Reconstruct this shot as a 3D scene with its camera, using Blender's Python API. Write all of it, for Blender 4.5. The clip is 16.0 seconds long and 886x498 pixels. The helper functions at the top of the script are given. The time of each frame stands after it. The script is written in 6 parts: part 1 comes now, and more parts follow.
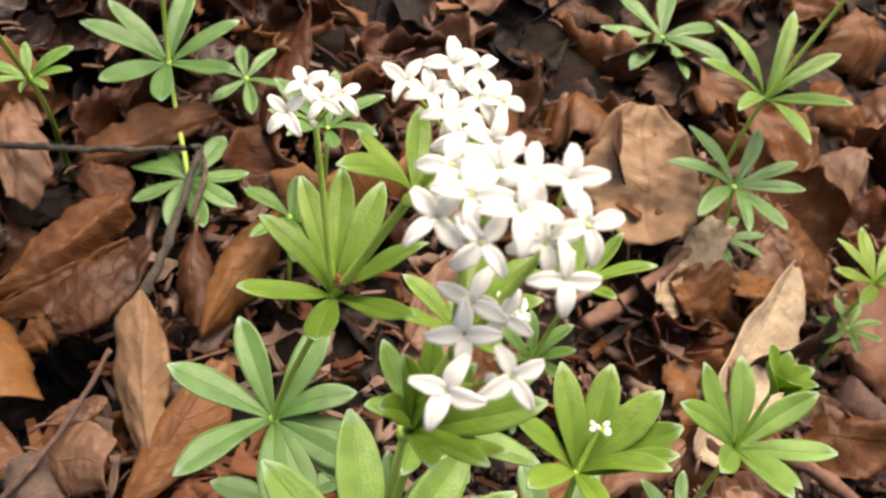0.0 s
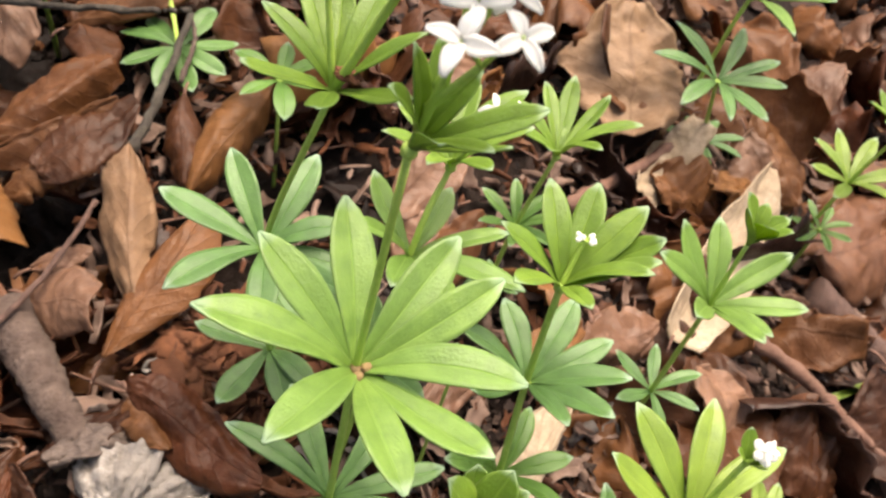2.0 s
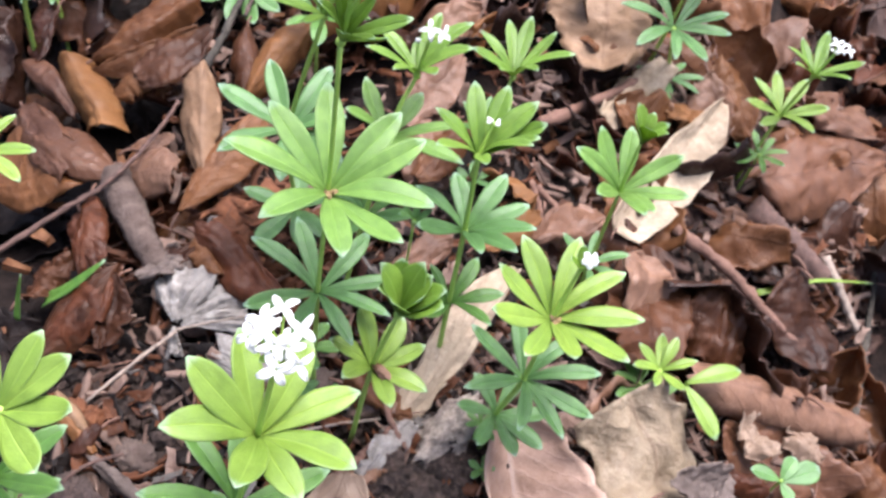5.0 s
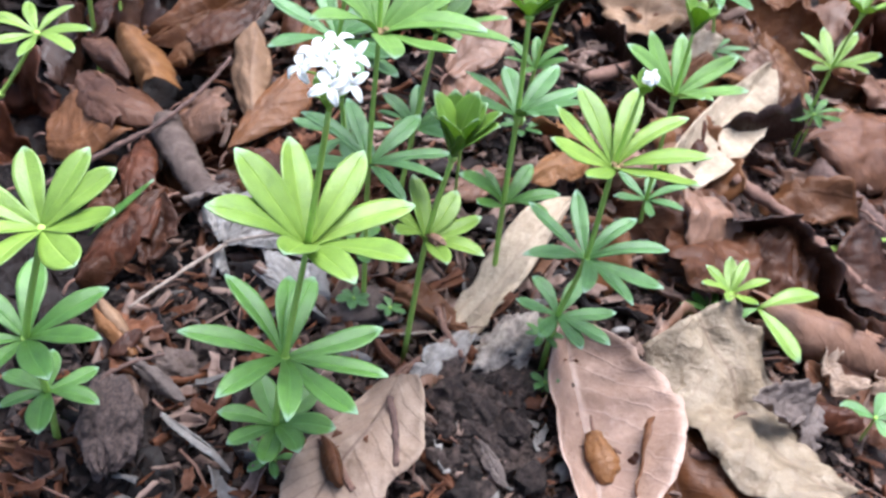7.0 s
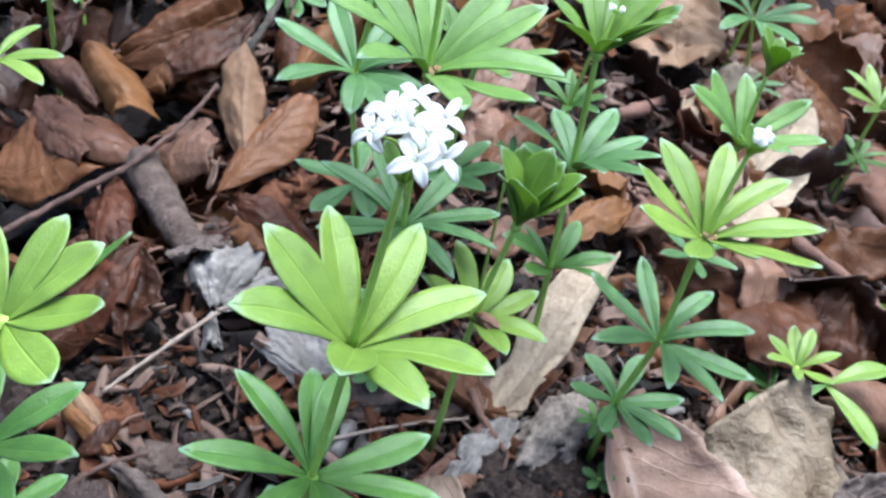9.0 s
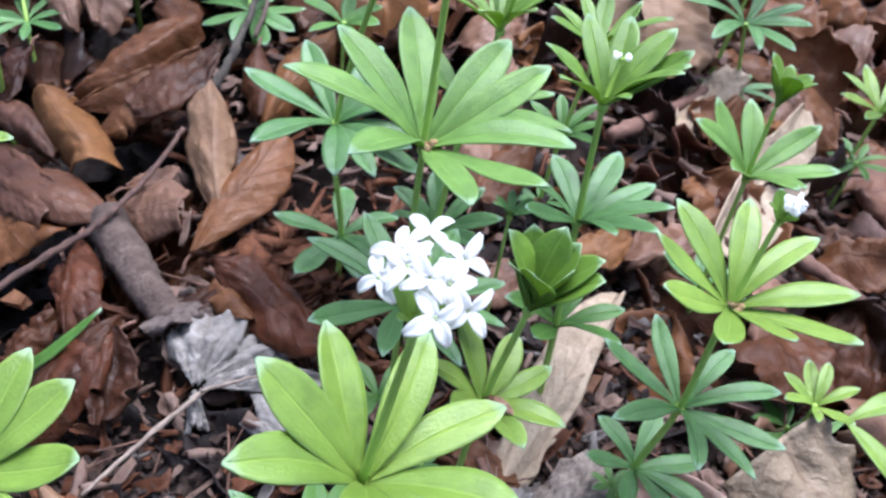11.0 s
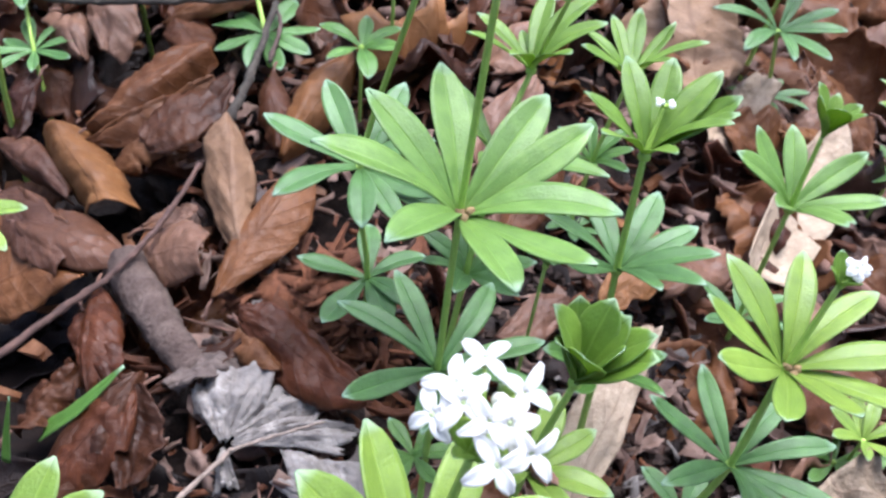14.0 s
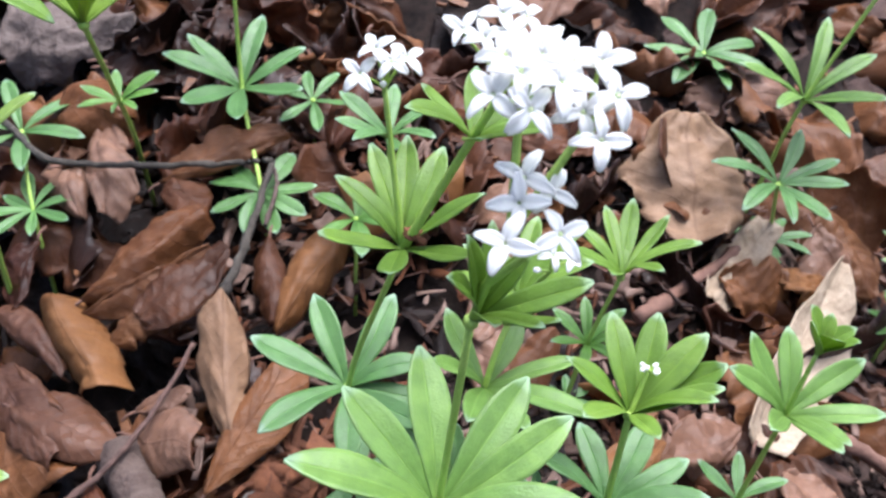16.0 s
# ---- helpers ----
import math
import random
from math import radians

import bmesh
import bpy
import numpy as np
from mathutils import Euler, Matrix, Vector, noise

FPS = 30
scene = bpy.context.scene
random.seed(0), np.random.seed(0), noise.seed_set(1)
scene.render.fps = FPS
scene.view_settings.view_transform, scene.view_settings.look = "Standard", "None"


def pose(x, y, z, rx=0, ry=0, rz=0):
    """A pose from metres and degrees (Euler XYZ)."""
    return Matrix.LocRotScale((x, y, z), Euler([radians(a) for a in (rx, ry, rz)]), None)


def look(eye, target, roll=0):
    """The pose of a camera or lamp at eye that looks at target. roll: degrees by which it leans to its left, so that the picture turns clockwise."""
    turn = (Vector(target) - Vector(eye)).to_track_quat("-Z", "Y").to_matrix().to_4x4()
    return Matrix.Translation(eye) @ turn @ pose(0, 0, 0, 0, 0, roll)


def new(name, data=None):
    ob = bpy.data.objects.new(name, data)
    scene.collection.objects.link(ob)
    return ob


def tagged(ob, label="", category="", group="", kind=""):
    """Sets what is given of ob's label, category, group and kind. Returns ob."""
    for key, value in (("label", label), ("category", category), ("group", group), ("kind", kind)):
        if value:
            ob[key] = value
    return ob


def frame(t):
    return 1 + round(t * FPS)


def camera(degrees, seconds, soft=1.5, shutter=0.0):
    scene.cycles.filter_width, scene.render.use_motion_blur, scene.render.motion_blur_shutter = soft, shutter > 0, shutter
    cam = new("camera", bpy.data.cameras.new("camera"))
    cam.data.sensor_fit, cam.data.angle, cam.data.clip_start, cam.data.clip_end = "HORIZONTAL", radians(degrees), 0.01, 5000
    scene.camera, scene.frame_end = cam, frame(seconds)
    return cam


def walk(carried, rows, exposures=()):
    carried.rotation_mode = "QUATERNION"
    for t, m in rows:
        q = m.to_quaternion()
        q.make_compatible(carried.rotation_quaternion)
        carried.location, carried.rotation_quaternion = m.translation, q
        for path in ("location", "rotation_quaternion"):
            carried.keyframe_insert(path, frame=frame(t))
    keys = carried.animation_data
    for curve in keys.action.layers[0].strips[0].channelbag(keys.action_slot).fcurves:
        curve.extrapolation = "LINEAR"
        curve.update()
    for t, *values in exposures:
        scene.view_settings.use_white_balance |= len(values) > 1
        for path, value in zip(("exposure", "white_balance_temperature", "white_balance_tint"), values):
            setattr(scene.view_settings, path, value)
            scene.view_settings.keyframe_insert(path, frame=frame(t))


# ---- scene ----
cam = camera(52.83, 16.0, soft=2.5)
cam.data.dof.use_dof, cam.data.dof.focus_distance, cam.data.dof.aperture_fstop = True, 0.175, 50
PATH = [
    (0, -0.03493, -0.05369, 0.26528, 41.00, -6.54, 2.72),
    (0.5, -0.03925, -0.05610, 0.25838, 42.04, -8.29, 0.53),
    (1, -0.04033, -0.06011, 0.25364, 42.72, -8.76, 0.27),
    (1.5, -0.04031, -0.07404, 0.25124, 41.54, -8.29, 1.89),
    (2, -0.03517, -0.08307, 0.24555, 39.05, -9.30, 3.27),
    (2.5, -0.03294, -0.09016, 0.25221, 39.23, -9.18, 5.97),
    (3, -0.03488, -0.09410, 0.26013, 38.17, -8.64, 7.65),
    (3.5, -0.03394, -0.10373, 0.27076, 36.90, -8.62, 8.13),
    (4, -0.03048, -0.11280, 0.28468, 36.51, -8.40, 8.48),
    (4.5, -0.01403, -0.12941, 0.30004, 36.48, -8.23, 8.18),
    (5, 0.00385, -0.15962, 0.30779, 35.76, -6.58, 8.92),
    (5.2, 0.00669, -0.16805, 0.31191, 36.11, -6.19, 9.81),
    (7.3, 0.01889, -0.22662, 0.22421, 47.53, -3.15, 9.66),
    (7.5, 0.01993, -0.21895, 0.22011, 47.87, -3.20, 10.23),
    (8, 0.01022, -0.20518, 0.20979, 48.22, -4.65, 9.43),
    (8.5, -0.00911, -0.18839, 0.21242, 47.87, -6.04, 8.39),
    (9, -0.01768, -0.18112, 0.21248, 47.27, -6.33, 7.44),
    (9.5, -0.02307, -0.17414, 0.22067, 46.78, -6.82, 6.45),
    (9.7, -0.02420, -0.16780, 0.22445, 46.06, -7.16, 6.06),
    (11.8, -0.03304, -0.14390, 0.21239, 45.53, -4.33, 3.39),
    (12, -0.03409, -0.14195, 0.21157, 45.50, -4.11, 3.46),
    (12.5, -0.03562, -0.13940, 0.21184, 44.29, -3.52, 3.74),
    (13, -0.03389, -0.13761, 0.21181, 43.80, -3.41, 3.22),
    (13.5, -0.03393, -0.13330, 0.21704, 43.48, -3.31, 3.37),
    (14, -0.03723, -0.12672, 0.22483, 43.91, -3.92, 3.46),
    (14.5, -0.03835, -0.11434, 0.23614, 44.39, -4.25, 3.66),
    (15, -0.04038, -0.10433, 0.24664, 44.70, -4.84, 3.28),
    (15.5, -0.03543, -0.08776, 0.25307, 45.02, -4.49, 3.86),
    (16, -0.03402, -0.08373, 0.26426, 44.77, -2.88, 4.03),
]
walk(cam, [(t, pose(x, y, z, rx, ry, rz)) for t, x, y, z, rx, ry, rz in PATH],
     [(0.0, 1.29, 7700, 14), (1.5, 1.44, 7600, 14), (3.5, 1.78, 6700, 16), (4.5, 1.79, 6150, 16), (5.0, 1.71, 5850, 16), (7.5, 1.72, 5400, 9), (9.0, 1.53, 5250, 6), (12.5, 1.44, 5350, 19), (14.5, 1.58, 5500, 15), (15.5, 1.66, 5550, 14), (16.0, 1.49, 5600, 14)])

# ---- light ----
world = bpy.data.worlds.new("sky")
scene.world = world
world.use_nodes = True
wn = world.node_tree.nodes
sky = wn.new("ShaderNodeTexSky")
sky.sky_type, sky.sun_disc = "NISHITA", False
sky.sun_elevation, sky.sun_rotation = radians(71), radians(30)
sky.air_density, sky.dust_density = 1.0, 6.0
world.node_tree.links.new(sky.outputs["Color"], wn["Background"].inputs["Color"])
wn["Background"].inputs["Strength"].default_value = 0.10

sun_data = bpy.data.lights.new("sun", "SUN")
sun_data.energy, sun_data.angle, sun_data.color = 2.7, radians(45), (1.0, 0.97, 0.92)
sun = new("sun", sun_data)
sun.matrix_world = look((0.2, 0.35, 1.2), (0, 0, 0))


# ---- materials ----
class Nodes:
    """A small helper round one material's node tree."""

    def __init__(self, name):
        self.mat = bpy.data.materials.new(name)
        self.mat.use_nodes = True
        self.tree = self.mat.node_tree
        self.bsdf = self.tree.nodes["Principled BSDF"]
        self.out = self.tree.nodes["Material Output"]

    def add(self, kind, **values):
        node = self.tree.nodes.new("ShaderNode" + kind)
        for key, value in values.items():
            if key == "op":
                node.operation = value
            elif key == "clamp":
                node.use_clamp = value
            else:
                node.inputs[key.replace("_", " ")].default_value = value
        return node

    def link(self, a, b):
        self.tree.links.new(a, b)

    def math(self, op, a, b=0.0, clamp=False):
        node = self.add("Math", op=op, clamp=clamp)
        for i, v in enumerate((a, b)):
            if isinstance(v, (int, float)):
                node.inputs[i].default_value = v
            else:
                self.link(v, node.inputs[i])
        return node.outputs[0]

    def mix(self, fac, a, b, blend="MIX"):
        node = self.tree.nodes.new("ShaderNodeMix")
        node.data_type, node.blend_type = "RGBA", blend
        for i, v in ((0, fac), (6, a), (7, b)):
            if isinstance(v, (int, float)):
                node.inputs[i].default_value = v
            elif isinstance(v, tuple):
                node.inputs[i].default_value = (*v, 1)
            else:
                self.link(v, node.inputs[i])
        return node.outputs[2]

    def noise(self, scale, detail=4.0, rough=0.6, where="Object"):
        node = self.add("TexNoise", Scale=scale, Detail=detail, Roughness=rough)
        self.link(self.coords(where), node.inputs["Vector"])
        return node.outputs["Fac"]

    def coords(self, where="Object"):
        if where == "World":
            return self.add("NewGeometry").outputs["Position"]
        return self.add("TexCoord").outputs[where]

    def ramp(self, value, low, high):
        node = self.add("MapRange", From_Min=low, From_Max=high)
        node.clamp = True
        self.link(value, node.inputs["Value"])
        return node.outputs["Result"]

    def bump(self, height, strength, distance):
        node = self.add("Bump", Strength=strength, Distance=distance)
        self.link(height, node.inputs["Height"])
        self.link(node.outputs["Normal"], self.bsdf.inputs["Normal"])


def green_material(name, light, dark, translucent=0.35, rough=0.38):
    n = Nodes(name)
    rand = n.add("ObjectInfo").outputs["Random"]
    xyz = n.add("SeparateXYZ")
    n.link(n.coords("UV"), xyz.inputs[0])
    s, across = xyz.outputs[0], n.math("ABSOLUTE", n.math("SUBTRACT", xyz.outputs[1], 0.5))
    tone = n.mix(rand, light, dark)
    mottled = n.mix(n.ramp(n.noise(260, 5, where="World"), 0.35, 0.7), tone, tuple(c * 0.78 for c in dark))
    mottled = n.mix(n.math("MULTIPLY", n.ramp(n.noise(90, 3, where="World"), 0.45, 0.7), 0.35), mottled, tuple(min(1, c * 1.25 + 0.02) for c in light))
    stretch = n.add("Mapping", Scale=(5.0, 42.0, 1.0))
    n.link(n.coords("UV"), stretch.inputs["Vector"])
    strand = n.add("TexNoise", Scale=1.0, Detail=3.0, Roughness=0.6)
    n.link(stretch.outputs["Vector"], strand.inputs["Vector"])
    mottled = n.mix(n.math("MULTIPLY", n.ramp(strand.outputs["Fac"], 0.45, 0.70), 0.35), mottled, tuple(min(1, c * 1.22 + 0.025) for c in light))
    patch = n.ramp(n.noise(150, 4, 0.6, where="World"), 0.52, 0.66)
    mottled = n.mix(n.math("MULTIPLY", patch, 0.38), mottled, tuple(c * 0.72 for c in dark))
    rib = n.math("SUBTRACT", 1.0, n.ramp(across, 0.0, 0.045), True)
    ribbed = n.mix(n.math("MULTIPLY", rib, 0.55), mottled, tuple(min(1, c * 1.5 + 0.03) for c in light))
    # pale leaf tip, with a whitish sky glint painted into its colour
    pale_tip_glint = n.math("MULTIPLY", n.ramp(s, 0.9, 1.0), 0.55)
    tipped = n.mix(pale_tip_glint, ribbed, (0.42, 0.56, 0.44))
    edge = n.math("MULTIPLY", n.ramp(across, 0.45, 0.5), 0.14)
    col = n.mix(edge, tipped, (0.40, 0.52, 0.30))
    speck = n.ramp(n.noise(900, 2, where="World"), 0.74, 0.78)
    col = n.mix(n.math("MULTIPLY", speck, 0.5), col, (0.12, 0.10, 0.03))
    n.link(col, n.bsdf.inputs["Base Color"])
    n.bsdf.inputs["Roughness"].default_value = rough
    n.bsdf.inputs["Specular IOR Level"].default_value = 0.6
    vein = n.math("SINE", n.math("MULTIPLY", n.math("SUBTRACT", s, n.math("MULTIPLY", across, 0.8)), 75.0))
    height = n.math("ADD", n.math("MULTIPLY", vein, 0.03), n.noise(1400, 3, where="World"))
    height = n.math("SUBTRACT", height, n.math("MULTIPLY", rib, 1.2))
    n.bump(height, 0.6, 0.0004)
    thin = n.add("BsdfTranslucent")
    n.link(n.mix(0.55, col, (0.50, 0.67, 0.07)), thin.inputs["Color"])
    both = n.add("MixShader", Fac=translucent)
    n.link(n.bsdf.outputs[0], both.inputs[1])
    n.link(thin.outputs[0], both.inputs[2])
    n.link(both.outputs[0], n.out.inputs["Surface"])
    return n.mat


def dry_material(name, light, dark, vein_shade, rough=0.46, island=False, wrinkle=0.25, gloss=0.24, thin_light=0.25, veined=0.34, bleach=0.34):
    """Dead leaf: brown tissue with a midrib, side veins, pale and dark blotches, a worn margin and a satin skin."""
    n = Nodes(name)
    if island:
        rand = n.add("NewGeometry").outputs["Random Per Island"]
    else:
        rand = n.add("ObjectInfo").outputs["Random"]
    xyz = n.add("SeparateXYZ")
    n.link(n.coords("UV"), xyz.inputs[0])
    s, across = xyz.outputs[0], n.math("ABSOLUTE", n.math("SUBTRACT", xyz.outputs[1], 0.5))
    broad = n.noise(48, 3, 0.5, "World")
    tone = n.mix(n.math("ADD", n.math("MULTIPLY", rand, 0.65), n.math("MULTIPLY", n.ramp(broad, 0.3, 0.7), 0.35)), light, dark)
    stains = n.mix(n.math("MULTIPLY", n.ramp(n.noise(75, 5, 0.6, "World"), 0.44, 0.70), 0.6), tone, tuple(c * 0.55 for c in dark))
    pale = tuple(min(1, c * 1.25 + 0.035) for c in light)
    worn = n.mix(n.math("MULTIPLY", n.ramp(n.noise(130, 6, 0.72, "World"), 0.52, 0.68), bleach), stains, pale)
    mottle = n.ramp(n.noise(420, 5, 0.75, "World"), 0.3, 0.7)
    worn = n.mix(n.math("MULTIPLY", n.math("SUBTRACT", 1.0, mottle), 0.28), worn, tuple(c * 0.5 for c in dark))
    bend = n.math("MULTIPLY", n.math("SUBTRACT", n.noise(90, 2, 0.5, "World"), 0.5), 0.10)
    phase = n.math("FRACT", n.math("MULTIPLY", n.math("ADD", n.math("SUBTRACT", s, n.math("MULTIPLY", across, 0.42)), bend), 9.0))
    side = n.math("SUBTRACT", 1.0, n.ramp(n.math("ABSOLUTE", n.math("SUBTRACT", phase, 0.5)), 0.015, 0.075), True)
    rib = n.math("SUBTRACT", 1.0, n.ramp(across, 0.006, 0.022), True)
    veins = n.math("MAXIMUM", n.math("MULTIPLY", side, 0.6), rib)
    col = n.mix(n.math("MULTIPLY", veins, veined), worn, vein_shade)
    margin = n.math("MULTIPLY", n.ramp(across, 0.455, 0.5), n.ramp(n.noise(160, 3, 0.6, "World"), 0.35, 0.65))
    col = n.mix(n.math("MULTIPLY", margin, 0.45), col, pale)
    speck = n.ramp(n.noise(560, 3, 0.6, "World"), 0.64, 0.70)
    col = n.mix(n.math("MULTIPLY", speck, 0.4), col, tuple(c * 0.3 for c in dark))
    n.link(col, n.bsdf.inputs["Base Color"])
    n.link(n.math("ADD", n.math("MULTIPLY", n.ramp(n.noise(200, 4, 0.6, "World"), 0.3, 0.7), 0.22), rough - 0.13), n.bsdf.inputs["Roughness"])
    n.bsdf.inputs["Specular IOR Level"].default_value = gloss
    cells = n.add("TexVoronoi", Scale=620.0)
    cells.feature = "DISTANCE_TO_EDGE"
    n.link(n.coords("World"), cells.inputs["Vector"])
    net = n.ramp(cells.outputs["Distance"], 0.0, 0.12)
    height = n.math("ADD", n.math("MULTIPLY", veins, 0.45), n.math("MULTIPLY", n.noise(360, 5, 0.6, "World"), 0.45))
    height = n.math("ADD", height, n.math("MULTIPLY", net, 0.10))
    if wrinkle:
        fold = n.math("ABSOLUTE", n.math("SUBTRACT", n.noise(110, 4, 0.55, "World"), 0.5))
        height = n.math("SUBTRACT", height, n.math("MULTIPLY", fold, 9.0 * wrinkle))
    n.bump(height, 0.7, 0.0008)
    thin = n.add("BsdfTranslucent")
    n.link(n.mix(0.5, col, (light[0] * 1.5, light[1] * 1.1, light[2] * 0.8)), thin.inputs["Color"])
    both = n.add("MixShader", Fac=thin_light)
    n.link(n.bsdf.outputs[0], both.inputs[1])
    n.link(thin.outputs[0], both.inputs[2])
    n.link(both.outputs[0], n.out.inputs["Surface"])
    return n.mat


def rough_material(name, light, dark, scale, relief, rough=0.85, spec=0.3, island=False):
    """Soil, bark and wood: mottled colour and a grainy relief."""
    n = Nodes(name)
    base = n.mix(n.ramp(n.noise(scale, 6, 0.7, "World"), 0.32, 0.68), dark, light)
    if island:
        rand = n.add("NewGeometry").outputs["Random Per Island"]
        base = n.mix(n.math("MULTIPLY", rand, 0.75), base, tuple(c * 0.5 for c in dark))
    fine = n.noise(scale * 6, 4, 0.7, "World")
    base = n.mix(n.math("MULTIPLY", n.ramp(fine, 0.55, 0.75), 0.5), base, tuple(c * 0.35 for c in dark))
    n.link(base, n.bsdf.inputs["Base Color"])
    n.bsdf.inputs["Roughness"].default_value = rough
    n.bsdf.inputs["Specular IOR Level"].default_value = spec
    n.bump(n.math("ADD", n.noise(scale * 2.5, 6, 0.75, "World"), fine), 0.9, relief)
    return n.mat


def petal_material():
    n = Nodes("white_petal")
    grain = n.noise(900, 3, where="World")
    n.link(n.mix(n.ramp(grain, 0.3, 0.75), (0.93, 0.92, 0.89), (0.87, 0.865, 0.84)), n.bsdf.inputs["Base Color"])
    n.bsdf.inputs["Roughness"].default_value = 0.55
    n.bump(grain, 0.3, 0.0002)
    thin = n.add("BsdfTranslucent", Color=(0.92, 0.91, 0.88, 1))
    both = n.add("MixShader", Fac=0.54)
    n.link(n.bsdf.outputs[0], both.inputs[1])
    n.link(thin.outputs[0], both.inputs[2])
    n.link(both.outputs[0], n.out.inputs["Surface"])
    return n.mat


GREEN = {
    "young": green_material("young_leaf", (0.185, 0.300, 0.034), (0.132, 0.245, 0.024), 0.38, 0.40),
    "mid": green_material("full_leaf", (0.238, 0.342, 0.043), (0.174, 0.282, 0.032), 0.33, 0.40),
    "soft": green_material("soft_leaf", (0.192, 0.326, 0.056), (0.134, 0.259, 0.041), 0.32, 0.43),
    "old": green_material("older_leaf", (0.124, 0.258, 0.033), (0.076, 0.187, 0.021), 0.28, 0.42),
    "blue": green_material("bluish_leaf", (0.108, 0.230, 0.052), (0.068, 0.165, 0.035), 0.26, 0.43),
}
STEM = rough_material("green_stem", (0.40, 0.55, 0.10), (0.28, 0.44, 0.06), 500, 0.0002, 0.45, 0.5)
PETAL = petal_material()
CALYX = rough_material("flower_tube", (0.62, 0.68, 0.45), (0.35, 0.46, 0.16), 800, 0.0002, 0.5, 0.4)
NODE = rough_material("node_scale", (0.42, 0.30, 0.15), (0.25, 0.15, 0.06), 900, 0.0003, 0.7, 0.3)
DRY = {
    "tan": dry_material("tan_leaf", (0.2285, 0.1002, 0.03942), (0.0804, 0.02739, 0.009337), (0.08, 0.034, 0.015)),
    "brown": dry_material("brown_leaf", (0.1209, 0.04472, 0.0171), (0.01953, 0.005848, 0.002356), (0.035, 0.013, 0.006)),
    "red": dry_material("russet_leaf", (0.1302, 0.03956, 0.01368), (0.02046, 0.005332, 0.001976), (0.04, 0.013, 0.005)),
    "orange": dry_material("orange_leaf", (0.2784, 0.1278, 0.04454), (0.1659, 0.06668, 0.0213), (0.11, 0.047, 0.017)),
    "copper": dry_material("copper_leaf", (0.22, 0.092, 0.03347), (0.1058, 0.03758, 0.01187), (0.08, 0.032, 0.014), 0.45, gloss=0.25),
    "buff": dry_material("buff_leaf", (0.3367, 0.2096, 0.1199), (0.2275, 0.1293, 0.07116), (0.12, 0.060, 0.034), 0.5),
    "pink": dry_material("pinkish_leaf", (0.3, 0.1666, 0.1037), (0.13, 0.06076, 0.03485), (0.10, 0.047, 0.033), 0.42, gloss=0.3),
    "mauve": dry_material("mauve_brown_leaf", (0.1899, 0.08492, 0.04263), (0.09309, 0.03774, 0.01871), (0.075, 0.038, 0.028), 0.42, gloss=0.35),
    "rosy": dry_material("rosy_leaf", (0.42, 0.2842, 0.2108), (0.25, 0.1421, 0.0935), (0.42, 0.31, 0.27), 0.38, gloss=0.4, wrinkle=0.25, thin_light=0.24, veined=0.22),
    "blush": dry_material("blush_leaf", (0.36, 0.2646, 0.1887), (0.24, 0.1548, 0.1037), (0.09, 0.052, 0.038), 0.48, gloss=0.25, wrinkle=0.3, veined=0.7),
    "cream": dry_material("cream_leaf", (0.33, 0.2568, 0.1683), (0.18, 0.1225, 0.0765), (0.18, 0.115, 0.075), 0.48, wrinkle=0.8, gloss=0.3, veined=0.5, bleach=0.6),
    "bleached": dry_material("bleached_leaf", (0.54, 0.4312, 0.306), (0.34, 0.245, 0.153), (0.22, 0.15, 0.10), 0.55, wrinkle=0.6, bleach=0.55),
    "grey": dry_material("grey_leaf", (0.45, 0.41, 0.37), (0.23, 0.20, 0.175), (0.12, 0.10, 0.088), 0.7, wrinkle=0.8, gloss=0.25, bleach=0.7),
    "dull": dry_material("dull_grey_leaf", (0.19, 0.145, 0.122), (0.075, 0.053, 0.043), (0.05, 0.035, 0.028), 0.6, wrinkle=1.0),
    # near black: stands in for shade between the lighter leaves
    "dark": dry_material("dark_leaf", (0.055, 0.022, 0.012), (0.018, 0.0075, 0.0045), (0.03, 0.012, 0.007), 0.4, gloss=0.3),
}
# Gap shade is put into these under-layer colours; the pale copy goes right.
UNDER_SHADED = dry_material("under_litter", (0.018, 0.008, 0.005), (0.005, 0.0025, 0.0017), (0.034, 0.018, 0.010), 0.65, island=True)
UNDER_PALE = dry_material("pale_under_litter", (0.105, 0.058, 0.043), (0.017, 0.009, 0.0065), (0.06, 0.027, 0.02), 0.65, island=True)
FLAKE = dry_material("leaf_flakes", (0.36, 0.245, 0.19), (0.10, 0.055, 0.038), (0.20, 0.12, 0.09), 0.65, island=True)
FLAKE_RED = dry_material("russet_flakes", (0.19, 0.068, 0.026), (0.05, 0.018, 0.009), (0.16, 0.06, 0.025), 0.6, island=True)
FLAKE_GREY = dry_material("grey_flakes", (0.30, 0.27, 0.245), (0.10, 0.083, 0.072), (0.28, 0.25, 0.22), 0.75, island=True)
SOIL = rough_material("soil", (0.042, 0.026, 0.019), (0.007, 0.004, 0.003), 130, 0.004, 0.92, 0.2)
CLOD = rough_material("clod_soil", (0.20, 0.135, 0.108), (0.012, 0.007, 0.0055), 420, 0.003, 0.9, 0.25, island=True)
OLD_BARK = rough_material("old_bark", (0.26, 0.175, 0.145), (0.030, 0.018, 0.015), 480, 0.0045, 0.75, 0.4)
CRUMB = rough_material("soil_crumbs", (0.12, 0.078, 0.060), (0.022, 0.013, 0.0095), 300, 0.0012, 0.9, 0.25, island=True)
